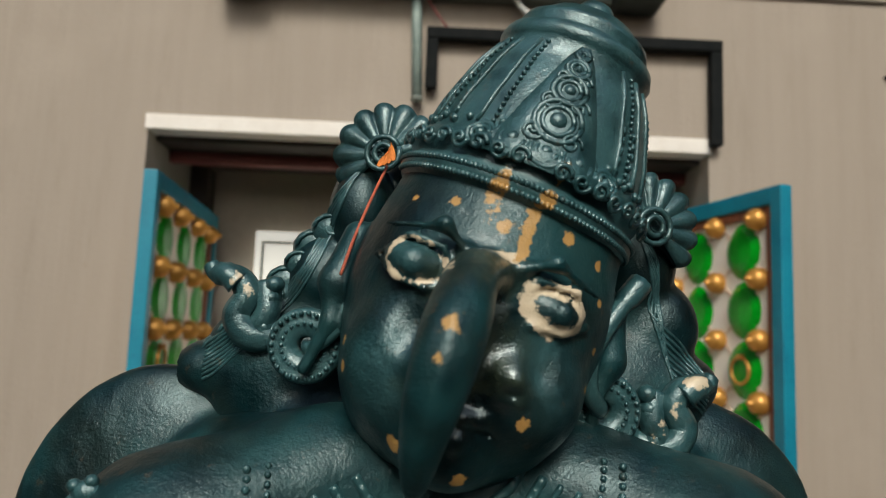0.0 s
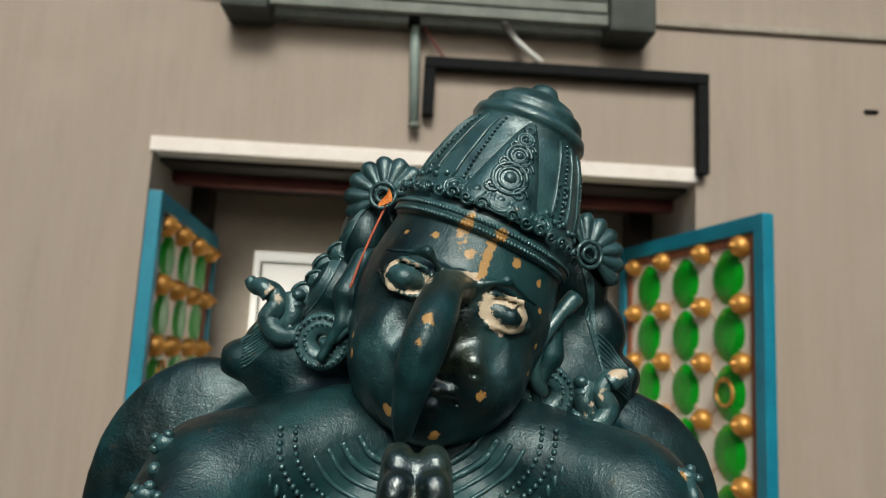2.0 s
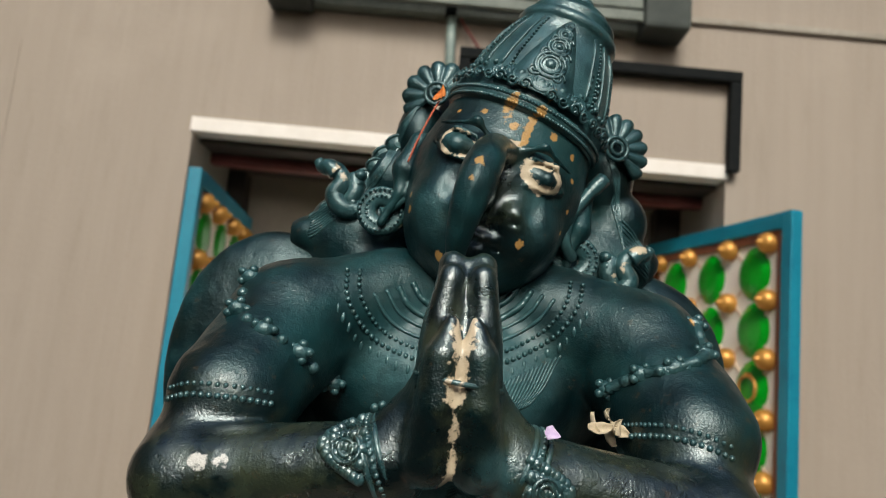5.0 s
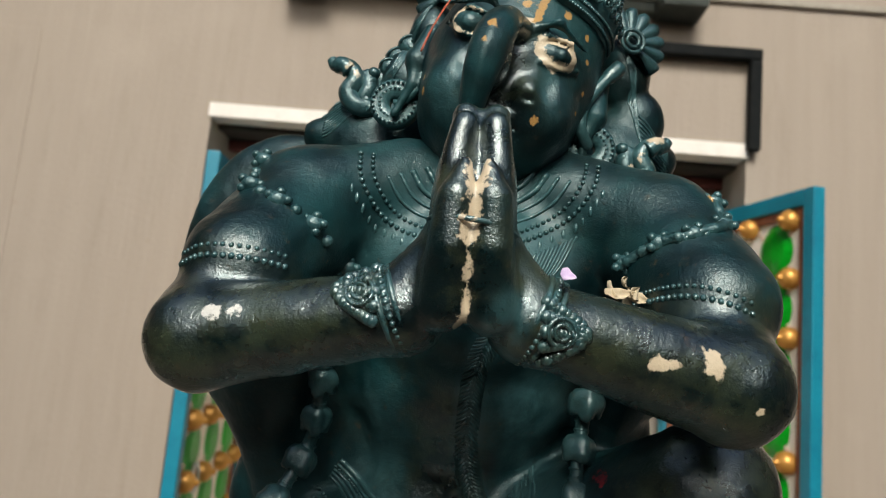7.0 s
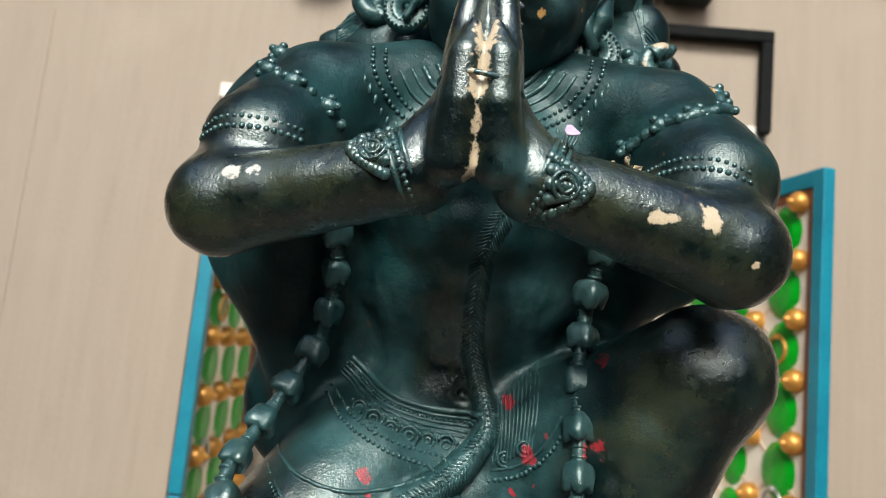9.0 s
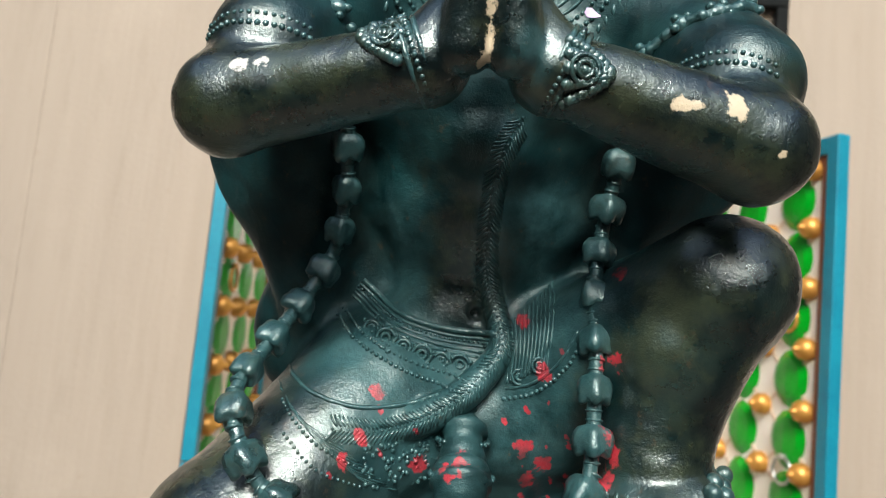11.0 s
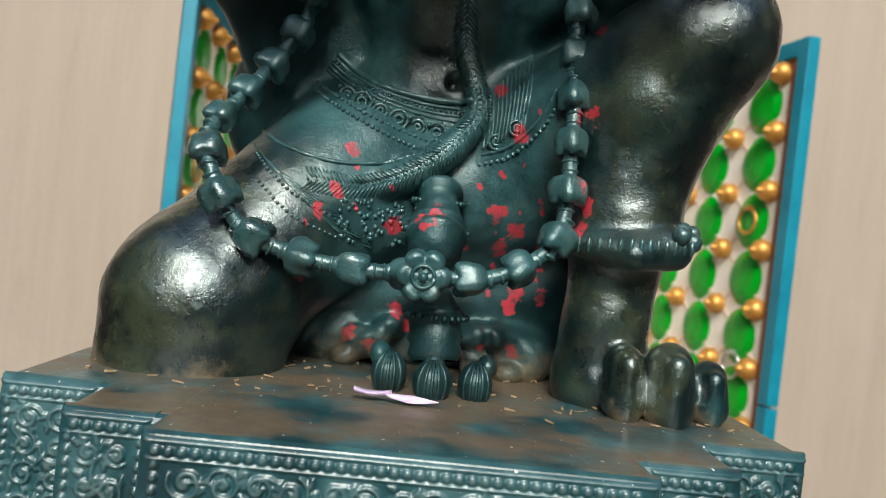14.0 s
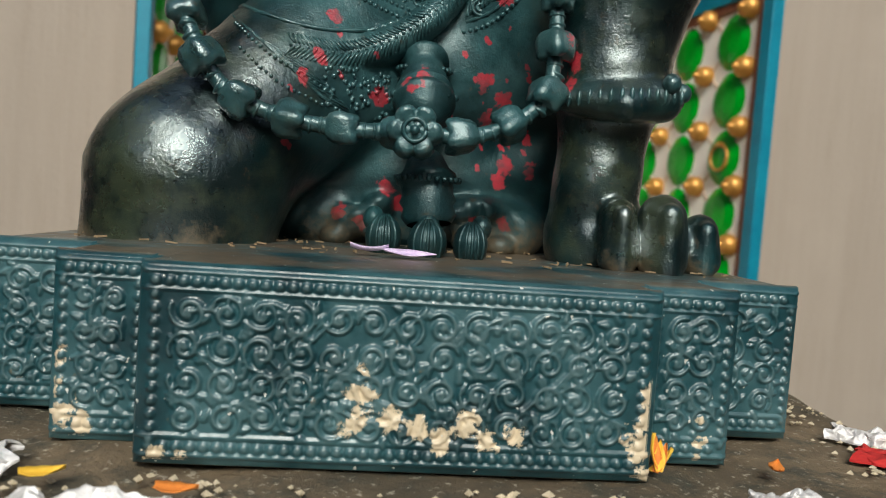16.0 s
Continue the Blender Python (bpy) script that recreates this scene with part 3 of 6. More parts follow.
cv, cf = [], []
SEG = 72
for s, r in PROFILE:
    for k in range(SEG):
        a = 2 * math.pi * k / SEG
        cv.append(CB + CA * s + (CF * math.cos(a) + CS * math.sin(a)) * max(r, 0.0002))
for i in range(len(PROFILE) - 1):
    for k in range(SEG):
        cf.append((i * SEG + k, i * SEG + (k + 1) % SEG, (i + 1) * SEG + (k + 1) % SEG, (i + 1) * SEG + k))
add(cv, cf)
SD = 1 if crown_pt(0.03, 1.0).x > CB.x else -1
# raised front plate with scrolls
plate_v, plate_f = [], []
for i in range(13):
    s = 0.010 + 0.047 * i / 12
    w = 0.40 * (1 - i / 12) ** 0.75 + 0.05
    for j in range(7):
        u = (-1, -0.97, -0.5, 0, 0.5, 0.97, 1)[j]
        plate_v.append(crown_pt(s, u * w, -0.0004 if j in (0, 6) else 0.0026))
for i in range(12):
    for j in range(6):
        a = i * 7 + j
        plate_f.append((a, a + 1, a + 8, a + 7))
add(plate_v, plate_f)


def crown_scroll(s0, a0, size, turns=1.6, sign=1, r=0.0009):
    pts = []
    for q in range(22):
        t = q / 21
        rr = size * (1 - 0.85 * t)
        an = sign * t * turns * 2 * math.pi
        pts.append(crown_pt(s0 + rr * math.sin(an), a0 + rr * math.cos(an) / crown_r(s0), 0.0026))
    add(*tube_arrays(pts, [r] * 21 + [r * 1.6], 6))


def crown_rosette(s0, a0, size, lift=0.0024):
    """A low boss inside two rounded rings."""
    c = crown_r(s0)
    ball(crown_pt(s0, a0, lift - 0.0008), (size * 0.45, 0.0020, size * 0.45), 10, 6)
    for k, r in ((1.0, 0.0011), (0.66, 0.0010)):
        add(*tube_arrays([crown_pt(s0 + k * size * math.sin(q * 0.35), a0 + k * size * math.cos(q * 0.35) / c, lift) for q in range(19)], r, 6))


for s0, sz in ((0.0270, 0.0072), (0.0385, 0.0052), (0.0470, 0.0034), (0.0530, 0.0020)):
    crown_rosette(s0, 0.0, sz)
for a0, s0, sz in ((0.26, 0.0165, 0.0058), (-0.26, 0.0165, 0.0058), (0.0, 0.0160, 0.0050), (0.50, 0.0150, 0.0042), (-0.50, 0.0150, 0.0042)):
    crown_rosette(s0, a0, sz, 0.0014)
for a0, sg in ((0.13, 1), (-0.13, -1)):
    for s0, sz in ((0.0335, 0.0034), (0.0430, 0.0024), (0.0215, 0.0036)):
        crown_scroll(s0, a0 * (1.6 - s0 * 20), sz, 1.4, sg, 0.0007)
# roundels and sprigs round the brow band
for k in range(-9, 10):
    a = k * 0.155
    if abs(a) > 0.1:
        crown_scroll(0.0115, a, 0.0030, 1.3, 1 if k % 2 else -1, 0.0008)
        p = crown_pt(0.0195 + 0.0015 * (k % 2), a + 0.07, 0.0004)
        ball(p, 0.0016, 7, 4)
    for s in (0.001, 0.0045):
        for h in range(4):
            ball(crown_pt(s, a + h * 0.039, 0.0003), 0.0011, 6, 4)
# bead lines and flutes running up the cap
for a in (-1.5, -1.22, -0.92, -0.62, 0.62, 0.92, 1.22, 1.5):
    add(*tube_arrays([crown_pt(0.020 + 0.037 * i / 10, a * (1 - 0.012 * i), 0.0002) for i in range(11)], 0.0009, 6))
    if abs(a) in (0.62, 1.22):
        for i in range(17):
            ball(crown_pt(0.021 + 0.0022 * i, (a + 0.14) * (1 - 0.0055 * i), 0.0004), 0.0009, 6, 4)
for a in np.arange(-1.5, 1.51, 0.085):
    if 0.5 < abs(a) < 1.5 and int(abs(a) * 20) % 3 == 0:
        for i in range(6):
            ball(crown_pt(0.019 + 0.0035 * i + 0.001 * math.sin(a * 40), a, 0.0), (0.0013, 0.0013, 0.0016), 6, 4)


def shell(c, size, tilt, turn, span=250, lobes=9):
    """A scalloped fan with a rosette at its root."""
    v, f = [], []
    rings, seg = 8, 90
    m = Matrix.Translation(c) @ pose(0, 0, 0, 0, tilt, turn)
    for back in (0, 1):
        for i in range(rings + 1):
            t = i / rings
            for k in range(seg + 1):
                a = radians(90 - span / 2) + radians(span) * k / seg
                lobe = abs(math.sin(math.pi * lobes * k / seg)) ** 0.6
                rr = size * t * (0.90 + 0.10 * lobe)
                dep = -0.003 + 0.0040 * t * t - 0.0026 * t * lobe
                v.append(m @ Vector((rr * math.cos(a), dep + (0.006 if back else 0), rr * math.sin(a))))
    w = seg + 1
    for b in (0, 1):
        o = b * (rings + 1) * w
        for i in range(rings):
            for k in range(seg):
                q = (o + i * w + k, o + i * w + k + 1, o + (i + 1) * w + k + 1, o + (i + 1) * w + k)
                f.append(q if not b else q[::-1])
    o = (rings + 1) * w
    for k in range(seg):
        f.append((rings * w + k, rings * w + k + 1, o + rings * w + k + 1, o + rings * w + k))
    add(v, f)
    for rr, r in ((0.30, 0.0012), (0.16, 0.0012)):
        add(*tube_arrays([m @ Vector((size * rr * math.cos(q * 0.42), -0.0062, size * rr * math.sin(q * 0.42))) for q in range(16)], r, 6))


shell((0.0773, 0.080, 1.6616), 0.0222, -20, -12, 215, 8)
shell((0.1797, 0.072, 1.6357), 0.0225, 52, 14, 165, 7)


def ring(c, size, turn):
    """A coiled ear ornament edged with small beads."""
    m = Matrix.Translation(c) @ pose(0, 0, 0, 0, 0, turn)
    v, f = [], []
    prof = [(0.22, 0.003), (0.25, -0.001), (0.45, -0.002), (0.62, -0.0032), (0.74, -0.0018), (0.84, -0.003), (0.96, -0.002), (1.0, 0.001), (0.98, 0.005), (0.22, 0.005)]
    for rr, y in prof:
        for k in range(40):
            a = 2 * math.pi * k / 40
            v.append(m @ Vector((size * rr * math.cos(a), y, size * rr * math.sin(a))))
    n = len(prof)
    for i in range(n):
        for k in range(40):
            f.append((i * 40 + k, i * 40 + (k + 1) % 40, ((i + 1) % n) * 40 + (k + 1) % 40, ((i + 1) % n) * 40 + k))
    add(v, f)
    for k in range(26):
        a = 2 * math.pi * k / 26
        ball(m @ Vector((size * 0.84 * math.cos(a), -0.0032, size * 0.84 * math.sin(a))), 0.00095, 6, 4)
    for k in range(20):
        a = 2 * math.pi * k / 20
        ball(m @ Vector((size * 0.58 * math.cos(a), -0.003, size * 0.58 * math.sin(a))), 0.0008, 6, 4)


ring((0.0527, 0.058, 1.5858), 0.0138, -6)
ring((0.1586, 0.053, 1.5674), 0.0138, 4)
# hooks of the ear ornaments
add(*tube_arrays(spline([(0.0669, 0.05, 1.6045), (0.0652, 0.05, 1.5936), (0.0598, 0.052, 1.5875), (0.054, 0.056, 1.5847)], 6), [0.0024] * 18 + [0.0034], 8))
add(*tube_arrays(spline([(0.1713, 0.05, 1.6127), (0.161, 0.047, 1.6002), (0.1526, 0.044, 1.5872), (0.1516, 0.044, 1.5748), (0.157, 0.05, 1.5672)], 6), [0.0044] * 4 + [0.0034] * 20 + [0.0030], 8))


def makara(c, sx, s=1.0):
    """A curling scroll-shaped ear pendant with a raised snout."""
    c = Vector(c)

    def q(x, z, y=0.0):
        return c + Vector((sx * x * s, y, z * s))

    add(*tube_arrays(spline([q(-0.016, -0.016, 0.004), q(-0.004, -0.018), q(0.003, -0.010), q(-0.001, -0.001), q(0.003, 0.006), q(0.012, 0.008)], 6), list(np.linspace(0.0062, 0.0048, 31)), 8))
    add(*tube_arrays(spline([q(0.003, 0.004, -0.002), q(0.008, 0.008, -0.002), q(0.013, 0.008, 0.001), q(0.016, 0.012, 0.002)], 6), list(np.linspace(0.0052, 0.0030, 19)), 8))
    add(*tube_arrays(spline([q(-0.008, 0.004, 0.003), q(-0.010, -0.006), q(-0.007, -0.014), q(-0.013, -0.020)], 6), list(np.linspace(0.0055, 0.0042, 19)), 8))
    for k in range(5):
        ball(q(-0.012 + 0.001 * k, 0.004 - 0.006 * k, 0.0), (0.004, 0.0045, 0.0036), 8, 5)


makara((0.0265, 0.074, 1.6045), -1, 0.9)
makara((0.1890, 0.066, 1.5690), 1, 0.9)

# overlapping flat locks down the hair, each with a curled end
for side in (-1, 1):
    for i in range(9):
        a = i / 8
        x = 0.062 - 0.046 * a if side < 0 else 0.180 + 0.018 * a
        z = 1.640 - 0.058 * a if side < 0 else 1.628 - 0.054 * a
        y = 0.084 - 0.003 * (i % 2)
        w = 0.0075 + 0.0015 * (i % 3)
        ball((x, y + 0.007, z), (w, 0.0045, w * 0.75), 12, 7)
        pts = [(x + side * w * 0.8 * (1 - 0.75 * q / 13) * math.cos(0.5 * q), y + 0.0035, z + w * 0.65 * (1 - 0.75 * q / 13) * math.sin(0.5 * q)) for q in range(14)]
        add(*tube_arrays(pts, 0.0009, 6))

# waving strands over the gathered hair
for i in range(9):
    o = 0.0035 * i
    ridge(head, [(0.070 - o * 0.3, 1.660 - o * 0.5), (0.055 - o * 0.2, 1.640 - o), (0.048 - o * 0.6, 1.618 - o), (0.030 - o * 0.5, 1.600 - o * 0.9), (0.010, 1.585 - o * 0.5)], 0.0007, 0.0, beyond=0.05)
    ridge(head, [(0.176 + o * 0.2, 1.640 - o * 0.5), (0.186 + o * 0.1, 1.622 - o), (0.184 + o * 0.3, 1.604 - o), (0.198, 1.590 - o * 0.7), (0.208, 1.578 - o * 0.5)], 0.0007, 0.0, beyond=0.05)
# necklaces on the chest
NECK = [(0.0420, 1.5480), (0.0450, 1.5330), (0.0562, 1.5175), (0.0743, 1.5090), (0.0990, 1.5055), (0.1240, 1.5105), (0.1466, 1.5245), (0.1570, 1.5400), (0.1600, 1.5530)]
for k, gap, r in ((1.0, 0.0034, 0.0014), (0.90, 0.0032, 0.0012)):
    bead_row(body, [(0.102 + (x - 0.102) * k, 1.555 + (z - 1.555) * k) for x, z in NECK], gap, r)
for k in (0.80, 0.70, 0.60, 0.48):
    ridge(body, [(0.102 + (x - 0.102) * k, 1.557 + (z - 1.557) * k) for x, z in NECK[1:-1]], 0.0011 if k > 0.65 else 0.0018)
for i in range(26):
    t = 0.14 + 0.72 * i / 25
    x, z = np.interp(t, np.linspace(0, 1, 9), [p[0] for p in NECK]), np.interp(t, np.linspace(0, 1, 9), [p[1] for p in NECK])
    x, z = 0.102 + (x - 0.102) * 1.10, 1.555 + (z - 1.555) * 1.13
    ball(skin(body, x, z, -0.0004, 0.0), (0.0012, 0.0010, 0.0028), 7, 4)
for i in range(16):
    ridge(body, [(0.118 + 0.0022 * i, 1.498 + 0.0012 * i), (0.114 + 0.0020 * i, 1.486 + 0.0010 * i), (0.112 + 0.0016 * i, 1.478 + 0.0008 * i)], 0.0006)

# armlets with knotted flowers, and beaded sleeve hems
for sx, x0 in ((-1, 0.012), (1, 0.196)):
    arc = [(-0.0045, 1.540), (-0.0030, 1.523), (0.0130, 1.5145), (0.0288, 1.5060), (0.0400, 1.492)] if sx < 0 else [(0.2135, 1.536), (0.2120, 1.522), (0.1954, 1.5142), (0.1821, 1.5100), (0.1705, 1.502)]
    ridge(body, arc, 0.0030, -0.0006)
    for i, p in enumerate(spline(arc, 2)):
        q = Vector(skin(body, p[0], p[1], -0.0004, -0.012))
        if i % 2:
            ball(q, (0.0030, 0.0028, 0.0030), 8, 5)
            continue
        ball(q, (0.0050, 0.0034, 0.0042), 10, 6)
        for e in range(5):
            ball(q + Vector((0.0046 * math.cos(e * 1.257), -0.0006, 0.0038 * math.sin(e * 1.257))), (0.0024, 0.0022, 0.0022), 7, 5)
    hem = [(-0.0215, 1.4815), (-0.0100, 1.4850), (0.0026, 1.4855), (0.0140, 1.4850), (0.0238, 1.4836)] if sx < 0 else [(0.1743, 1.4823), (0.1815, 1.4845), (0.1895, 1.4853), (0.2010, 1.4835), (0.2138, 1.4792)]
    bead_row(body, hem, 0.0034, 0.0015, -0.0002, beyond=-1)
    bead_row(body, [(x, z + 0.0045) for x, z in hem], 0.0034, 0.0012, -0.0003, beyond=-1)


# bracelets: rings round the wrists with a pointed boss
def wrist_ring(c, axis, r):
    c, axis = Vector(c), Vector(axis).normalized()
    u = axis.orthogonal().normalized()
    w = axis.cross(u)

    def hoop(off, rr, tr):
        add(*tube_arrays([c + axis * off + (u * math.cos(k * math.pi / 18) + w * math.sin(k * math.pi / 18)) * rr for k in range(37)], tr, 6))

    hoop(-0.0030, r, 0.0013)
    hoop(0.0030, r, 0.0013)
    hoop(0.0, r - 0.0008, 0.0020)
    for k in range(40):
        a = 2 * math.pi * k / 40
        ball(c + (u * math.cos(a) + w * math.sin(a)) * (r + 0.0007), 0.0013, 6, 4)


wrist_ring((0.0725, -0.0445, 1.4685), (1, -0.1, 0.42), 0.0166)
wrist_ring((0.1265, -0.0445, 1.4690), (-1, -0.1, 0.42), 0.0168)
add(*tube_arrays([(0.0990 + 0.0165 * math.cos(k * math.pi / 14), -0.0525 + 0.0205 * math.sin(k * math.pi / 14), 1.5005 - 0.002 * math.cos(k * math.pi / 14)) for k in range(29)], 0.0011, 6))
for sx, cx, cz in ((-1, 0.0600, 1.4735), (1, 0.1335, 1.4645)):
    for i in range(9):
        a = i / 8
        w = 0.0105 * (1 - a) ** 0.7 + 0.001
        for j in range(-2, 3):
            x, z = cx - sx * 0.006 + sx * 0.015 * a, cz + w * j / 2.2
            ball(skin(body, x, z, 0.0004), (0.0026, 0.0020, 0.0026), 7, 4)
    for rr in (0.0028, 0.0052):
        add(*tube_arrays([Vector(skin(body, cx + rr * math.cos(k * 0.4), cz + rr * math.sin(k * 0.4), 0.0022)) for k in range(17)], 0.0009, 6))


# the long carved garland: capped buds strung from the chest round the lap
def garland(path, first=0, gap=0.0232, size=1.17):
    pts = even(spline(path, 12), gap * 0.05)
    n = len(pts)
    add(*tube_arrays(pts[::4] + [pts[-1]], 0.0030 * size, 8))
    for j in range(max(first - 10, 0), n, 20):
        ball(pts[j], 0.0042, 9, 6)
    for j in range(first, n, 20):
        a = Vector(pts[j])
        b = Vector(pts[min(j + 1, n - 1)]) - Vector(pts[max(j - 1, 0)])
        m = Matrix.Translation(a) @ b.to_track_quat("Z", "Y").to_matrix().to_4x4()
        # a squared bud of four cupped petals between turned collars
        prof = [(-0.0088, 0.0024), (-0.0084, 0.0034), (-0.0078, 0.0034), (-0.0074, 0.0026), (-0.0064, 0.0030), (-0.0052, 0.0048), (-0.0030, 0.0060), (-0.0004, 0.0063), (0.0020, 0.0064), (0.0036, 0.0060), (0.0046, 0.0048), (0.0050, 0.0028), (0.0074, 0.0025), (0.0078, 0.0034), (0.0084, 0.0034), (0.0088, 0.0024)]
        turn, stout = random.Random(j).uniform(0, 6.3), random.Random(j + 50).uniform(0.92, 1.16)
        v, f = [], []
        for z, r in prof:
            for k in range(16):
                q = 2 * math.pi * k / 16
                petal = stout * (1.0 + 0.16 * math.cos(4 * q + turn) + 0.09 * math.cos(2 * q + 1.7 * turn) * (1 if z > 0 else -0.6)) if -0.0062 < z < 0.0049 else 1.0
                tip = 0.0026 * abs(math.cos(2 * q + 0.5 * turn)) - 0.0008 if 0.0035 < z < 0.0050 else 0.0
                v.append(m @ Vector((r * petal * size * math.cos(q), r * petal * size * math.sin(q), (z + tip) * size)))
        for i in range(len(prof) - 1):
            for k in range(16):
                f.append((i * 16 + k, i * 16 + (k + 1) % 16, (i + 1) * 16 + (k + 1) % 16, (i + 1) * 16 + k))
        f.append(tuple(reversed(range(16))))
        f.append(tuple(range((len(prof) - 1) * 16, len(prof) * 16)))
        add(v, f)


garland([(0.030, 0.046, 1.462), (0.030, 0.058, 1.440), (0.028, 0.066, 1.425), (0.024, 0.072, 1.402), (0.0135, 0.064, 1.3775), (0.002, 0.044, 1.351), (-0.004, 0.024, 1.332), (0.003, 0.012, 1.311), (0.018, 0.012, 1.290), (0.042, 0.014, 1.2805), (0.070, 0.014, 1.2775), (0.0995, 0.016, 1.2775)], 6)
garland([(0.168, 0.046, 1.462), (0.165, 0.052, 1.440), (0.163, 0.054, 1.424), (0.160, 0.046, 1.394), (0.161, 0.036, 1.366), (0.161, 0.031, 1.342), (0.161, 0.027, 1.318), (0.158, 0.024, 1.300), (0.146, 0.022, 1.288), (0.126, 0.018, 1.279), (0.0995, 0.016, 1.2775)], 4)
# rosette where the garland meets
ro = Vector((0.0995, 0.0030, 1.2778))
v, f = [], []
for i in range(7):
    t = i / 6
    for k in range(48):
        a = 2 * math.pi * k / 48
        lobe = abs(math.cos(3 * a))
        rr = 0.0126 * t * (0.80 + 0.20 * lobe ** 0.6)
        v.append(ro + Vector((rr * math.cos(a), -0.0035 - 0.004 * (t - 0.35) ** 2 + 0.0022 * (1 - lobe ** 0.5) * t + (0.012 if i == 6 else 0), rr * math.sin(a))))
for i in range(6):
    for k in range(48):
        f.append((i * 48 + k, i * 48 + (k + 1) % 48, (i + 1) * 48 + (k + 1) % 48, (i + 1) * 48 + k))
add(v, f)
add(*tube_arrays([ro + Vector((0.0048 * math.cos(k * 0.35), -0.0035, 0.0048 * math.sin(k * 0.35))) for k in range(19)], 0.0010, 6))
ball(ro + Vector((0, -0.0038, 0)), 0.0022)

# pendant tassel from the girdle to the plinth, turned like a bell
def turned(axis_a, axis_b, prof, seg=20):
    a, b = Vector(axis_a), Vector(axis_b)
    m = Matrix.Translation(a) @ (b - a).to_track_quat("Z", "Y").to_matrix().to_4x4()
    L = (b - a).length
    v, f = [], []
    for t, r in prof:
        for k in range(seg):
            q = 2 * math.pi * k / seg
            v.append(m @ Vector((0.86 * r * math.cos(q), 0.86 * r * math.sin(q), t * L)))
    for i in range(len(prof) - 1):
        for k in range(seg):
            f.append((i * seg + k, i * seg + (k + 1) % seg, (i + 1) * seg + (k + 1) % seg, (i + 1) * seg + k))
    add(v, f)


turned((0.1015, 0.070, 1.330), (0.1035, 0.034, 1.284), [(0, 0.006), (0.06, 0.0085), (0.10, 0.0085), (0.12, 0.0070), (0.20, 0.0110), (0.24, 0.0140), (0.30, 0.0145), (0.32, 0.0112), (0.44, 0.0120), (0.54, 0.0140), (0.57, 0.0128), (0.60, 0.0150), (0.66, 0.0168), (0.69, 0.0150), (0.72, 0.0172), (0.78, 0.0175), (0.80, 0.0152), (0.92, 0.0150), (1.0, 0.004)], 28)
turned((0.1050, 0.038, 1.273), (0.1090, 0.030, 1.238), [(0, 0.004), (0.05, 0.0070), (0.12, 0.0095), (0.30, 0.0130), (0.36, 0.0160), (0.44, 0.0168), (0.48, 0.0145), (0.62, 0.0140), (0.70, 0.0155), (0.78, 0.0135), (0.9, 0.0150), (1.0, 0.012)], 28)
for k in range(24):
    a = 2 * math.pi * k / 24
    ball((0.1072 + 0.0146 * math.cos(a), 0.0345 + 0.0146 * math.sin(a), 1.2590), 0.0015, 6, 4)
    ball((0.1022 + 0.0128 * math.cos(a), 0.0580 + 0.0110 * math.sin(a), 1.3130), 0.0015, 6, 4)
    ball((0.1030 + 0.0152 * math.cos(a), 0.0455 + 0.0128 * math.sin(a), 1.2985), 0.0015, 6, 4)
# curled feet of the pendant on the plinth
for dx, dz, r in ((-0.020, -0.002, 0.0084), (0.0, -0.003, 0.0090), (0.020, -0.003, 0.0082)):
    c = Vector((0.1085 + dx, 0.020 + abs(dx) * 0.3, 1.2330 + dz))
    ball(c, (r, 0.0105, 0.0105), 14, 8)
    ball(c + Vector((dx * 0.25, 0.004, 0.008)), (r * 0.6, 0.008, 0.006), 12, 7)
    for q in range(-2, 3):
        add(*tube_arrays([c + Vector((q * r * 0.34 * math.cos(e), -0.0105 * math.sqrt(1 - 0.12 * q * q) * math.cos(e), 0.0105 * math.sin(e))) for e in np.linspace(-1.2, 1.3, 9)], 0.0009, 5))

# girdle: ribbed bands, a rosette frieze, pleats fanning on the other side
UP = [(0.0364, 1.3882), (0.0600, 1.3718), (0.0854, 1.3651), (0.1120, 1.3640)]
LOW = [(0.0248, 1.3685), (0.0436, 1.3551), (0.0696, 1.3428), (0.0960, 1.3350)]


def band(t):
    return [(a[0] + (b[0] - a[0]) * t, a[1] + (b[1] - a[1]) * t) for a, b in zip(UP, LOW)]


for t, r in ((-0.12, 0.0018), (0.0, 0.0012), (0.14, 0.0010), (0.24, 0.0010), (0.34, 0.0008), (0.80, 0.0012)):
    ridge(body, band(t), r)
for t, gap, r in ((0.07, 0.0026, 0.0009), (0.92, 0.0030, 0.0012), (0.72, 0.0032, 0.0010)):
    bead_row(body, band(t), gap, r)
FR = spline(band(0.52), 8)
for i, q in enumerate(FR[7::3]):
    p = Vector(skin(body, q[0], q[1], 0.0004))
    big = i % 2
    for rr in ((0.0048, 0.0022) if big else (0.0036, 0.0015)):
        add(*tube_arrays([p + Vector((rr * math.cos(k * 0.42), 0.0, rr * math.sin(k * 0.42))) for k in range(16)], 0.0009, 6))
    for k in range(6):
        ball(p + Vector((0.0062 * math.cos(k + 0.3), 0.0, 0.0052 * math.sin(k + 0.3))), 0.0011, 6, 4)
for i in range(6):
    for k in range(4):
        x, z = 0.050 + 0.0032 * k, 1.3745 - 0.0030 * i - 0.0020 * k
        ball(skin(body, x, z), (0.0012, 0.0009, 0.0012), 6, 4)
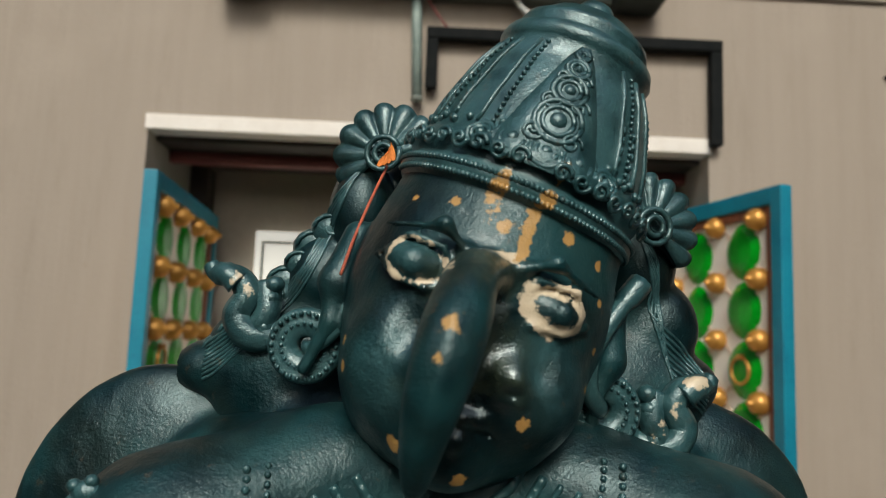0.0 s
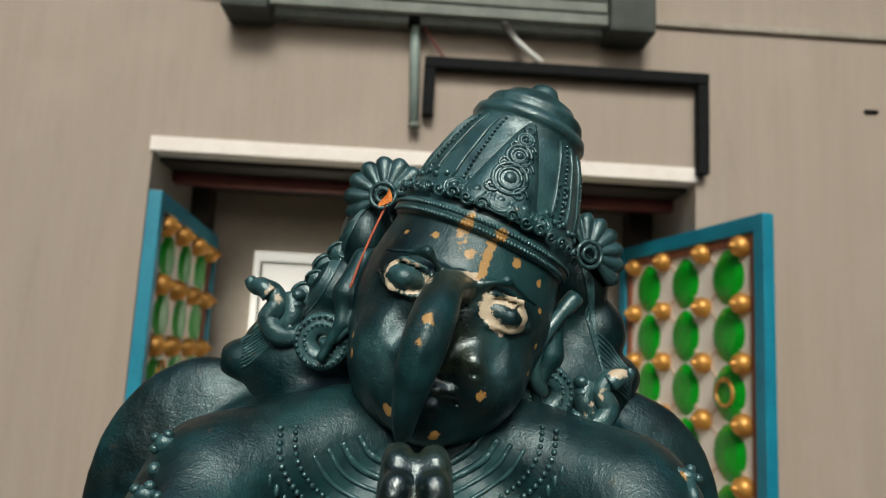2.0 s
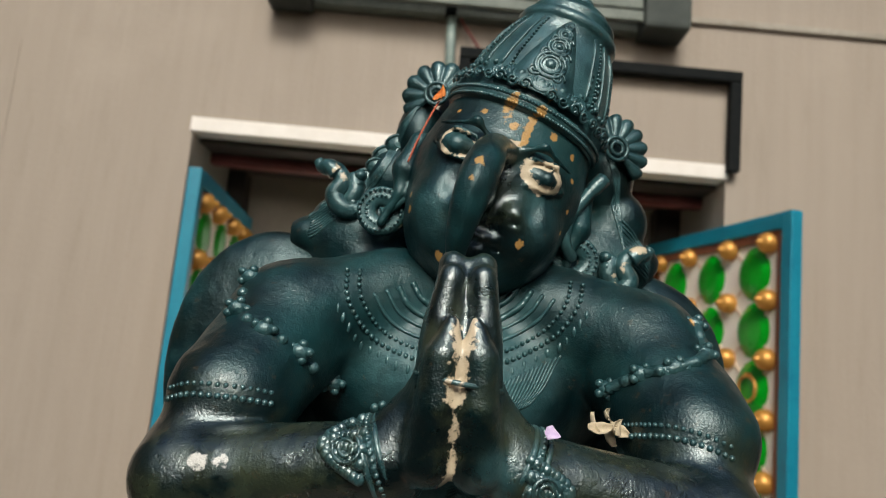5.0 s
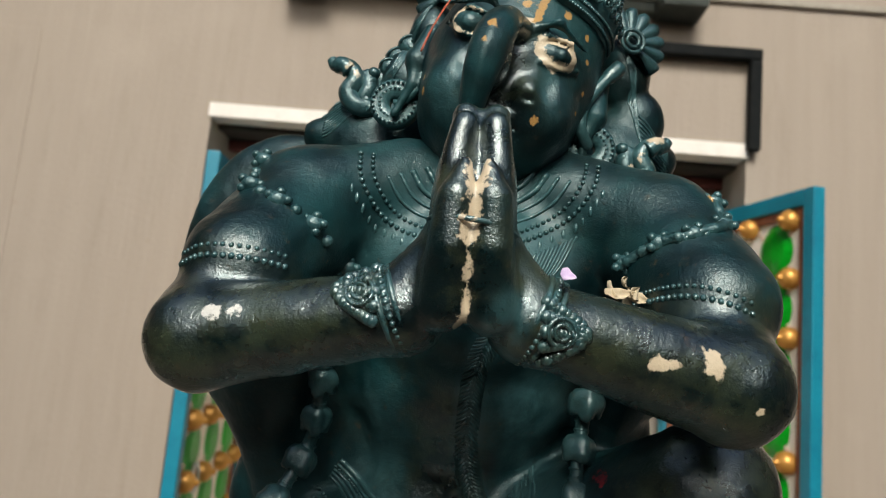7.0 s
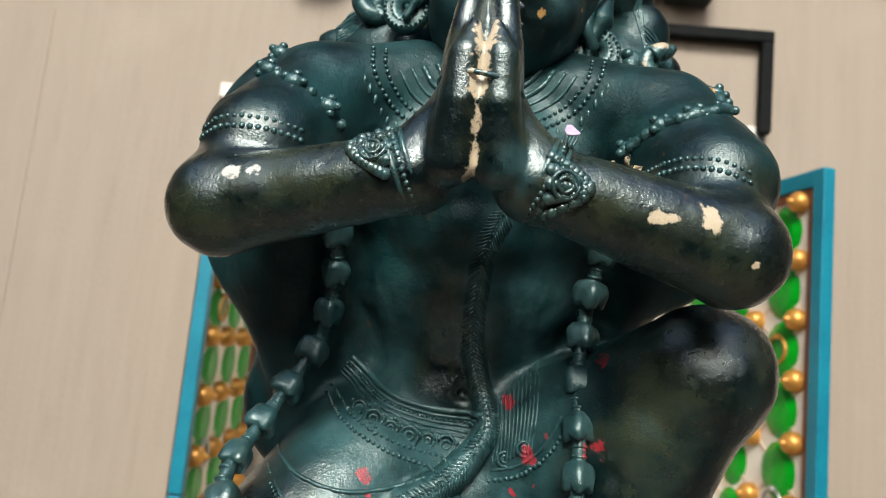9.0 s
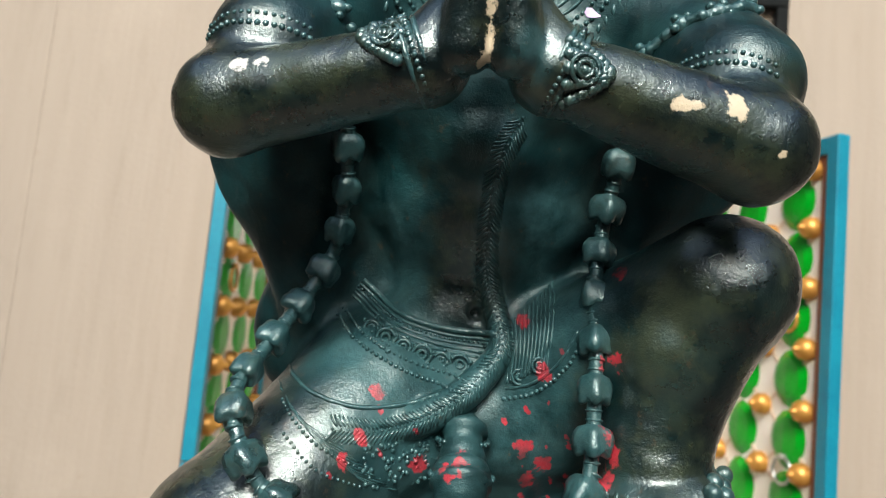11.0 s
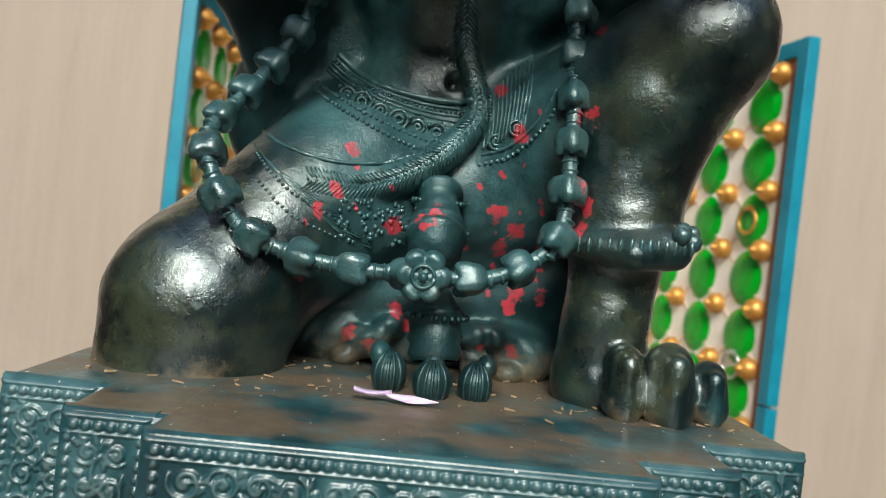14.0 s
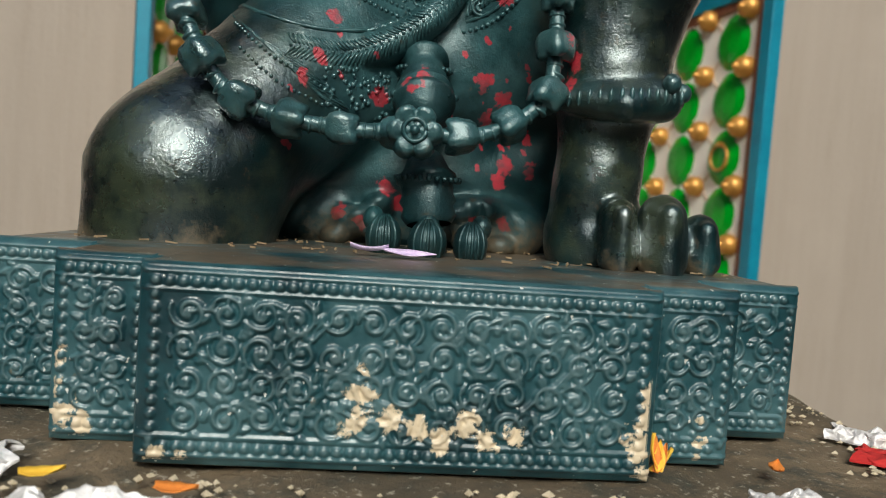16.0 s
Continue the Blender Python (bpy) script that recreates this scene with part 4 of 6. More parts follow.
# pleats fanning from the girdle on the other side, with a beaded fringe
for i in range(15):
    t = i / 14
    ridge(body, [(0.1200 + 0.0300 * t, 1.3720 + 0.034 * t), (0.1220 + 0.0250 * t, 1.3560 + 0.022 * t), (0.1220 + 0.0230 * t, 1.3430 + 0.012 * t)], 0.0007)
bead_row(body, [(0.1210, 1.3350), (0.1351, 1.3400), (0.1480, 1.3530), (0.1560, 1.3700)], 0.0032, 0.0012)
ridge(body, [(0.1215, 1.3400), (0.1345, 1.3450), (0.1460, 1.3570), (0.1530, 1.3730)], 0.0009)
for x, z in ((0.128, 1.3470), (0.137, 1.3540)):
    p = Vector(skin(body, x, z, 0.0004))
    for rr in (0.0038, 0.0017):
        add(*tube_arrays([p + Vector((rr * math.cos(k * 0.42), 0.0, rr * math.sin(k * 0.42))) for k in range(16)], 0.0008, 6))
# the sash: a beaded middle line, ribs, and a plumed lower end
line = spline(SASH, 12)
for i, q in enumerate(line):
    x, z = q[0], q[2]
    if i % 2 == 0:
        ball(skin(body, x, z, 0.0001, 0.0), 0.0008, 6, 4)
    if 0 < i < len(line) - 1:
        d = np.array(line[i + 1]) - np.array(line[i - 1])
        d = d[[0, 2]] / (np.hypot(d[0], d[2]) + 1e-9)
        nrm = np.array((-d[1], d[0]))
        for sg in (-1, 1):
            a, b = np.array((x, z)), np.array((x, z)) + nrm * sg * 0.0058 + d * 0.0042
            add(*tube_arrays([skin(body, *(a + nrm * sg * 0.001), 0.0, 0.0), skin(body, *((a + b) / 2), 0.0, 0.0), skin(body, *b, 0.0, 0.0)], 0.0006, 5))
# ridge round the smooth apron, woven texture on the cloth over the thigh
ridge(body, [(0.0069, 1.3405), (0.0262, 1.3310), (0.0498, 1.3262), (0.0726, 1.3290), (0.0880, 1.3350)], 0.0012)
for i in range(11):
    ridge(body, [(0.006 + 0.0035 * i, 1.3330 - 0.0026 * i), (0.024 + 0.0032 * i, 1.3190 - 0.0026 * i), (0.046 + 0.0026 * i, 1.3080 - 0.0022 * i)], 0.0005)
bead_row(body, [(0.012, 1.3260), (0.032, 1.3100), (0.060, 1.2960)], 0.0030, 0.0010)
bead_row(body, [(0.018, 1.3120), (0.036, 1.2980), (0.056, 1.2900)], 0.0030, 0.0009)
rg = random.Random(5)
for i in range(110):
    x, z = rg.uniform(0.056, 0.092), rg.uniform(1.288, 1.310)
    ball(skin(body, x, z, -0.0003), (0.0013, 0.0010, 0.0013), 6, 4)
# frilled cuff
for i in range(15):
    t = i / 14
    x = 0.168 + 0.058 * t
    ball(skin(body, x, 1.2995 + 0.004 * t, -0.0004), (0.0013, 0.0012, 0.0036), 7, 4)
for i in range(5):
    ball(skin(body, 0.212 + 0.004 * i, 1.308 + 0.003 * math.sin(i * 2), 0.0008), (0.0045, 0.0045, 0.0045), 9, 6)

# one mesh for the whole figure
vb, fb = body.mesh()
vh, fh = head.mesh()
nb, nh = len(vb), len(vh)
fb, fh = fb.tolist(), (fh + nb).tolist()
all_v = np.concatenate([vb, vh, np.array(stock_v)])
me = bpy.data.meshes.new("statue")
me.from_pydata(all_v.tolist(), [], fb + fh + [tuple(i + nb + nh for i in f) for f in stock_f])
me.update()
me.polygons.foreach_set("use_smooth", [True] * len(me.polygons))
me.materials.append(STONE)


def mark_field(name, caps):
    """A smooth field that is 1 inside each rounded mark and falls to 0 round it."""
    out = np.full(len(all_v), -1.5, np.float32)
    for a, b, r in caps:
        a, b = np.array(a), np.array(b)
        ab = b - a
        q = float(ab @ ab) or 1e-12
        t = np.clip(((all_v - a) @ ab) / q, 0, 1)
        d = np.linalg.norm(all_v - a - t[:, None] * ab, axis=1)
        out = np.maximum(out, 1.0 - d / r * 0.5)
    at = me.attributes.new(name, "FLOAT", "POINT")
    at.data.foreach_set("value", out)


relief = np.zeros(len(all_v), np.float32)
relief[nb + nh:] = np.where((all_v[nb + nh:, 2] < 1.262) | ((np.abs(all_v[nb + nh:, 0] - 0.103) < 0.018) & (all_v[nb + nh:, 2] < 1.332) & (all_v[nb + nh:, 1] > 0.022)), 0.25, 1.0)
tail = np.array(spline(SASH, 8))
for i in range(0, nb, 20000):
    near = np.min(np.linalg.norm(all_v[i:min(i + 20000, nb), None, ::2] - tail[None, :, ::2], axis=2), axis=1)
    relief[i:min(i + 20000, nb)] = np.clip(1.6 - near / 0.0062, 0, 0.8) * (all_v[i:min(i + 20000, nb), 1] < 0.08)
me.attributes.new("relief", "FLOAT", "POINT").data.foreach_set("value", relief)


def on(field, x, z):
    return skin(field, x, z)


# chipped paint, sect mark, sandal paste, powder
DOTS = [(0.1025, 1.632, 0.0020), (0.0899, 1.6349, 0.0016), (0.1379, 1.6217, 0.0023), (0.1488, 1.615, 0.0018), (0.1245, 1.5657, 0.0024), (0.0864, 1.558, 0.0026), (0.0700, 1.5803, 0.0016), (0.0695, 1.5887, 0.0016), (0.1500, 1.6029, 0.0014), (0.149, 1.588, 0.0012), (0.146, 1.576, 0.0012), (0.1176, 1.6244, 0.0025), (0.107, 1.549, 0.0024)]
tl = [on(head, x, z) for x, z in ((0.1150, 1.6380), (0.1098, 1.6168), (0.1288, 1.6355), (0.1222, 1.6151))]
mark_field("ochre", [(tl[0], tl[1], 0.0023), (tl[2], tl[3], 0.0023)] + [(crown_pt(0.001, a), crown_pt(0.014, a * 1.1), 0.0022) for a in (-0.20, 0.14)] + [(on(head, x, z), on(head, x, z), r) for x, z, r in DOTS]
           + [(p, p, r) for p, r in (((0.1015, -0.0300, 1.594), 0.0030), ((0.0985, -0.031, 1.585), 0.0018), ((0.049, 0.040, 1.530), 0.0026), ((0.050, 0.034, 1.524), 0.0026), ((0.038, 0.006, 1.492), 0.0026), ((0.211, 0.02, 1.536), 0.0026), ((0.195, 0.004, 1.509), 0.0026), ((0.203, 0.004, 1.520), 0.0024))])
eyes = []
for sx in (-1, 1):
    for k in range(28):
        a = 2 * math.pi * k / 28
        ex, ez = (0.0918, 1.6125) if sx < 0 else (0.1326, 1.5998)
        r, u = 0.0094 * math.cos(a), 0.0060 * math.sin(a) * (1.0 - 0.25 * sx * -math.cos(a))
        p = on(head, ex + 0.951 * r + 0.309 * u, ez - 0.309 * r + 0.951 * u)
        eyes.append((p, p, 0.0012 if sx < 0 else 0.0027))
mark_field("cream", eyes + [((0.0990, -0.066, 1.5215), (0.0988, -0.069, 1.496), 0.0044), ((0.0988, -0.068, 1.500), (0.0968, -0.060, 1.464), 0.0030), ((0.1900, -0.0528, 1.4635), (0.1915, -0.0515, 1.4560), 0.0034), ((0.168, -0.056, 1.4565), (0.178, -0.056, 1.4575), 0.0024), ((0.2085, -0.051, 1.442), (0.2055, -0.051, 1.4395), 0.0020),
           (tl[1], tl[3], 0.0022), ((0.1854, 0.0569, 1.5643), (0.176, 0.060, 1.552), 0.003), ((0.190, 0.056, 1.574), (0.184, 0.060, 1.562), 0.003), ((0.200, 0.06, 1.580), (0.194, 0.06, 1.578), 0.003), ((0.024, 0.066, 1.612), (0.030, 0.066, 1.603), 0.003), ((0.104, 0.02, 1.2335), (0.106, 0.02, 1.2335), 0.001)])
mark_field("white", [((0.0015, -0.0443, 1.4618), (0.0055, -0.0448, 1.4606), 0.0026), ((0.012, -0.0455, 1.463), (0.013, -0.0455, 1.4615), 0.0022), ((0.036, -0.050, 1.477), (0.041, -0.051, 1.479), 0.0030), ((0.054, -0.056, 1.4815), (0.055, -0.056, 1.4815), 0.002)])
reds = [(0.172, 0.034, 1.362, 0.0040), (0.166, 0.030, 1.3585, 0.0042), (0.178, 0.032, 1.3725, 0.0036), (0.170, 0.038, 1.403, 0.0040), (0.165, 0.028, 1.325, 0.005), (0.170, 0.030, 1.318, 0.0042), (0.166, 0.028, 1.309, 0.005), (0.1023, 0.046, 1.304, 0.0066), (0.1035, 0.036, 1.292, 0.0042), (0.1442, 0.0894, 1.305, 0.0040), (0.139, 0.075, 1.352, 0.0034), (0.132, 0.08, 1.312, 0.004), (0.136, 0.08, 1.295, 0.0042),
        (0.128, 0.085, 1.376, 0.003), (0.149, 0.06, 1.272, 0.0042), (0.146, 0.06, 1.263, 0.0035), (0.164, 0.035, 1.270, 0.004), (0.053, 0.062, 1.314, 0.003), (0.058, 0.070, 1.335, 0.003), (0.046, 0.066, 1.302, 0.003), (0.080, 0.062, 1.300, 0.004), (0.086, 0.045, 1.255, 0.004), (0.094, 0.02, 1.248, 0.004), (0.062, 0.078, 1.240, 0.0030), (0.075, 0.075, 1.236, 0.0034), (0.150, 0.075, 1.240, 0.0030)]
rg = random.Random(9)
reds += [(rg.uniform(0.128, 0.164), 0.05, rg.uniform(1.28, 1.37), rg.uniform(0.0007, 0.0015)) for i in range(24)] + [(rg.uniform(0.03, 0.16), 0.06, rg.uniform(1.24, 1.33), rg.uniform(0.001, 0.002)) for i in range(16)]
mark_field("red", [((x, y, z), (x + 0.001, y, z - 0.002), r) for x, y, z, r in reds] + [(skin(body, x, z, 0, -0.008), skin(body, x + 0.001, z - 0.002, 0, -0.008), r) for x, y, z, r in reds if x < 0.165] + [((0.1023, 0.036, 1.304), (0.106, 0.038, 1.300), 0.0045), ((0.097, 0.036, 1.302), (0.100, 0.034, 1.298), 0.004)])
mark_field("dust", [((-0.045, 0.02, 1.222), (0.03, 0.0, 1.222), 0.006), ((0.06, 0.08, 1.224), (0.17, 0.08, 1.224), 0.012), ((0.18, 0.01, 1.224), (0.25, 0.03, 1.224), 0.005)])
mark_field("polish", [((-0.01, -0.03, 1.452), (0.07, -0.05, 1.468), 0.028), ((0.206, -0.03, 1.45), (0.13, -0.05, 1.468), 0.030), ((0.099, -0.06, 1.47), (0.099, -0.05, 1.53), 0.022), ((0.219, 0.02, 1.405), (0.2, 0.04, 1.335), 0.036), ((-0.012, 0.02, 1.240), (0.0, 0.03, 1.29), 0.046), ((0.19, 0.04, 1.28), (0.2, 0.03, 1.235), 0.03), ((0.106, 0.0, 1.58), (0.108, 0.0, 1.60), 0.016), ((0.092, 0.07, 1.455), (0.098, 0.08, 1.388), 0.019), ((0.180, 0.07, 1.365), (0.188, 0.06, 1.33), 0.022)])
# Chalky cloth and chest; sky reflection painted on the left eye; pale cheeks.
mark_field("chalk_sheen", [((0.02, 0.07, 1.35), (0.075, 0.06, 1.30), 0.034), ((0.06, 0.07, 1.36), (0.10, 0.07, 1.345), 0.022), ((0.145, 0.06, 1.38), (0.140, 0.06, 1.29), 0.024), ((0.065, 0.08, 1.42), (0.060, 0.08, 1.39), 0.018), ((0.130, 0.07, 1.43), (0.135, 0.06, 1.40), 0.020), ((0.06, 0.09, 1.235), (0.15, 0.09, 1.235), 0.016), ((0.07, 0.03, 1.505), (0.13, 0.03, 1.50), 0.016), ((0.0918, 0.008, 1.6125), (0.0918, 0.008, 1.6125), 0.0075), ((0.128, 0.012, 1.585), (0.130, 0.014, 1.578), 0.010), ((0.085, 0.012, 1.585), (0.084, 0.016, 1.575), 0.009)])
tagged(new("statue", me), "black oiled stone kneeling figure with beak, pressed palms and tall crown", "statue")


# ---- carved plinth ----
def plinth_stone():
    m, nt, bs = material("painted_carved_stone")
    v = coords(nt)
    big = noise_tex(nt, v, 30, 5.0, 0.6)
    mid = noise_tex(nt, v, 160, 5.0, 0.65)
    base = ramp(nt, big, [(0.38, (0.003, 0.030, 0.038)), (0.50, (0.010, 0.060, 0.072)), (0.65, (0.050, 0.125, 0.138))])
    a = nt.nodes.new("ShaderNodeAttribute")
    a.attribute_name = "height"
    worn = ramp(nt, maths(nt, "ADD", a.outputs["Fac"], maths(nt, "MULTIPLY", maths(nt, "SUBTRACT", mid, 0.5), 1.2)), [(0.55, 0.0), (1.15, 1.0)])
    base = mix(nt, maths(nt, "MULTIPLY", worn, 0.6), base, (0.105, 0.165, 0.168))
    gold = ramp(nt, noise_tex(nt, v, 210, 5.0, 0.7), [(0.64, 0.0), (0.72, 1.0)])
    base = mix(nt, maths(nt, "MULTIPLY", gold, 0.45), base, (0.20, 0.13, 0.05))
    edge = maths(nt, "MULTIPLY", maths(nt, "SUBTRACT", noise_tex(nt, v, 190, 6.0, 0.7), 0.5), 3.0)
    rough = ramp(nt, mid, [(0.3, 0.36), (0.7, 0.58)])
    for name, col in (("chip", (0.78, 0.64, 0.44)),):
        c = nt.nodes.new("ShaderNodeAttribute")
        c.attribute_name = name
        k = ramp(nt, maths(nt, "ADD", c.outputs["Fac"], edge), [(0.45, 0.0), (0.6, 1.0)] if name == "chip" else [(0.1, 0.0), (1.0, 1.0)])
        base = mix(nt, k, base, mix(nt, mid, tuple(q * 0.7 for q in col), col))
        rough = mix(nt, k, rough, (0.75, 0.75, 0.75))
    geo = nt.nodes.new("ShaderNodeNewGeometry")
    sep = nt.nodes.new("ShaderNodeSeparateXYZ")
    nt.links.new(geo.outputs["Normal"], sep.inputs[0])
    flat = ramp(nt, sep.outputs["Z"], [(0.90, 0.0), (0.985, 1.0)])
    lie = ramp(nt, maths(nt, "ADD", maths(nt, "MULTIPLY", noise_tex(nt, v, 24, 5.0, 0.6), 0.7), maths(nt, "MULTIPLY", noise_tex(nt, coords(nt, (0.35, 1, 1)), 120, 5.0, 0.7), 0.3)), [(0.40, 0.0), (0.54, 1.0)])
    k = maths(nt, "MULTIPLY", flat, lie)
    base = mix(nt, maths(nt, "MULTIPLY", k, 0.85), base, mix(nt, mid, (0.050, 0.033, 0.017), (0.20, 0.135, 0.075)))
    rough = mix(nt, k, rough, (0.8, 0.8, 0.8))
    specks = ramp(nt, noise_tex(nt, v, 330, 2.0, 0.4), [(0.735, 0.0), (0.75, 1.0)])
    base = mix(nt, specks, base, (0.62, 0.60, 0.54))
    nt.links.new(base, bs.inputs["Base Color"])
    nt.links.new(rough, bs.inputs["Roughness"])
    bs.inputs["Coat Weight"].default_value = 0.7
    bs.inputs["Coat Roughness"].default_value = 0.27
    bump(nt, bs, mid, 0.4, 0.0008)
    nt.links.new(bs.inputs["Normal"].links[0].from_socket, bs.inputs["Coat Normal"])
    return m


PLINTH = plinth_stone()


def scrollwork(w, h, step, seed, cols, rows):
    """Heights of a carved field of scrolls inside a beaded border, on a grid over w x h."""
    rng = random.Random(seed)
    nx, nz = int(w / step) + 1, int(h / step) + 1
    H = np.zeros((nx, nz), np.float32)
    X = np.linspace(-w / 2, w / 2, nx)
    Z = np.linspace(0, h, nz)

    def stroke(x, z, r, top):
        i0, i1 = np.searchsorted(X, (x - r * 1.6, x + r * 1.6))
        k0, k1 = np.searchsorted(Z, (z - r * 1.6, z + r * 1.6))
        if i1 <= i0 or k1 <= k0:
            return
        d2 = ((X[i0:i1, None] - x) ** 2 + (Z[None, k0:k1] - z) ** 2) / (r * r)
        H[i0:i1, k0:k1] = np.maximum(H[i0:i1, k0:k1], top * np.clip(1.0 - d2 * 0.6, 0, 1) ** 0.6)

    side, top, foot = 0.011, 0.0105, 0.011
    if w < 0.06:
        side = 0.008
    x0, x1, z0, z1 = -w / 2 + side, w / 2 - side, foot, h - top
    cw, ch = (x1 - x0) / cols, (z1 - z0) / rows
    for i in range(cols):
        for j in range(rows):
            cx, cz = x0 + (i + 0.5) * cw + rng.uniform(-0.1, 0.1) * cw, z0 + (j + 0.5) * ch + rng.uniform(-0.1, 0.1) * ch
            sg = 1 if (i + j) % 2 else -1
            a0 = rng.uniform(0, 6.28)
            R = 0.50 * min(cw, ch) * rng.uniform(0.9, 1.1)
            for q in range(60):
                t = q / 59
                rr = R * (1 - 0.78 * t)
                stroke(cx + rr * math.cos(a0 + sg * t * 8.2), cz + rr * math.sin(a0 + sg * t * 8.2), 0.00062 + 0.0004 * t, 0.0013)
            stroke(cx, cz, 0.0013, 0.0014)
            # stem to the next scroll and a few leaflets
            bx, bz = cx + cw * rng.choice((-1, 1)) * 0.9, cz + ch * rng.choice((-1, 0, 1)) * 0.9
            for q in range(26):
                t = q / 25
                px = cx + (bx - cx) * t + R * 0.6 * math.sin(t * 3.14) * sg
                pz = cz + (bz - cz) * t + R * 0.8 * math.sin(t * 3.14)
                if x0 < px < x1 and z0 < pz < z1:
                    stroke(px, pz, 0.00066, 0.0012)
            for q in range(5):
                a = rng.uniform(0, 6.28)
                px, pz = cx + R * 1.15 * math.cos(a), cz + R * 1.15 * math.sin(a)
                if x0 < px < x1 and z0 < pz < z1:
                    for e in range(5):
                        stroke(px + e * 0.0006 * math.cos(a + 0.8), pz + e * 0.0006 * math.sin(a + 0.8), 0.0012 - 0.00018 * e, 0.0011)
    # beaded border between two fillets
    for z in (h - 0.0058, 0.0072):
        for x in np.arange(-w / 2 + 0.006, w / 2 - 0.005, 0.0042):
            stroke(x, z, 0.0015, 0.0013)
    for x in (-w / 2 + side * 0.55, w / 2 - side * 0.55):
        for z in np.arange(0.009, h - 0.008, 0.0042):
            stroke(x, z, 0.0014, 0.0012)
    for z in (h - 0.0088, h - 0.0030, 0.0102, 0.0042):
        k0, k1 = np.searchsorted(Z, (z - 0.0005, z + 0.0005))
        H[:, k0:k1 + 1] = np.maximum(H[:, k0:k1 + 1], 0.0008)
    # rounded outer edges
    ex = np.minimum(X + w / 2, w / 2 - X)[:, None]
    ez = np.minimum(Z, h - Z)[None, :]
    rnd = 0.0050
    e = np.minimum(np.minimum(ex, ez), rnd)
    drop = rnd - np.sqrt(np.maximum(rnd ** 2 - (rnd - e) ** 2, 0))
    return X, Z, H - drop, H


def carved_panel(name, parent, x0, x1, y, z0, z1, seed, cols, rows, chips=()):
    w, h = x1 - x0, z1 - z0
    X, Z, S, H = scrollwork(w, h, 0.00055, seed, cols, rows)
    nx, nz = S.shape
    gx, gz = np.meshgrid(X + (x0 + x1) / 2, Z + z0, indexing="ij")
    co = np.stack([gx, y - S, gz], -1).reshape(-1, 3)
    i = np.arange((nx - 1) * nz).reshape(nx - 1, nz)[:, :-1].ravel()
    faces = np.stack([i, i + nz, i + nz + 1, i + 1], 1)
    me = bpy.data.meshes.new(name)
    me.from_pydata(co.tolist(), [], faces.tolist())
    me.polygons.foreach_set("use_smooth", [True] * len(me.polygons))
    at = me.attributes.new("height", "FLOAT", "POINT")
    at.data.foreach_set("value", (H / 0.0014).ravel().astype(np.float32))
    field = np.full(len(co), -3.0, np.float32)
    for cx, cz, r in chips:
        field = np.maximum(field, 1.0 - 0.5 * np.hypot(co[:, 0] - cx, co[:, 2] - cz) / r)
    me.attributes.new("chip", "FLOAT", "POINT").data.foreach_set("value", field.astype(np.float32))
    me.materials.append(PLINTH)
    ob = new(name, me)
    ob.parent = parent
    return ob


plinth = new("carved_plinth")
plinth.matrix_world = pose(0.1015, 0, 0, 0, 0, 2.2)
tagged(plinth, "dark teal stone plinth carved with scrollwork, paint chipped off", "plinth")
PZ0, PZ1 = 1.1585, 1.2240


def plinth_core(name, x0, x1, y0, y1, top):
    """A block of the plinth; its top is dusty with brown dirt."""
    bm = box_bm(x0, x1, y0, y1, PZ0, PZ1 + top, 0.0052, 4)
    ob = part(name, bm, PLINTH, plinth)
    me = ob.data
    n = len(me.vertices)
    for nm, val in (("height", np.zeros(n, np.float32)), ("chip", np.full(n, -3, np.float32))):
        me.attributes.new(nm, "FLOAT", "POINT").data.foreach_set("value", val)


FX0, FX1, MX0, MX1, BX0, BX1 = -0.0877, 0.0822, -0.1215, 0.1185, -0.161, 0.1625
plinth_core("rear_block", BX0, BX1, -0.0200, 0.215, -0.0006)
plinth_core("middle_block", MX0, MX1, -0.0560, 0.12, -0.0003)
plinth_core("front_block", FX0, FX1, -0.0750, 0.10, 0.0)
carved_panel("carved_face", plinth, FX0, FX1, -0.0752, PZ0, PZ1, 3, 13, 4,
             [(0.002 + 0.004 * i, 1.174 + 0.003 * math.sin(i * 2.0), 0.0036) for i in range(-2, 9, 2)] + [(-0.018, 1.176, 0.0046), (-0.016, 1.186, 0.0036), (-0.015, 1.192, 0.0026), (0.0795, 1.190, 0.004), (0.0800, 1.180, 0.0046), (0.0785, 1.172, 0.005), (0.0800, 1.161, 0.0042), (-0.080, 1.162, 0.003), (-0.072, 1.1625, 0.0026)])
carved_panel("carved_face", plinth, MX0, FX0 - 0.0006, -0.0562, PZ0, PZ1, 5, 2, 4, [(-0.119, 1.188, 0.003), (-0.119, 1.178, 0.0036), (-0.117, 1.168, 0.0044), (-0.110, 1.1655, 0.0032)])
carved_panel("carved_face", plinth, FX1 + 0.0006, MX1, -0.0562, PZ0, PZ1, 6, 2, 4, [(0.106, 1.176, 0.0014), (0.107, 1.168, 0.002), (0.106, 1.163, 0.0014)])
carved_panel("carved_face", plinth, BX0, MX0 - 0.0006, -0.0202, PZ0, PZ1, 7, 2, 4)
carved_panel("carved_face", plinth, MX1 + 0.0006, BX1, -0.0202, PZ0, PZ1, 8, 2, 4)


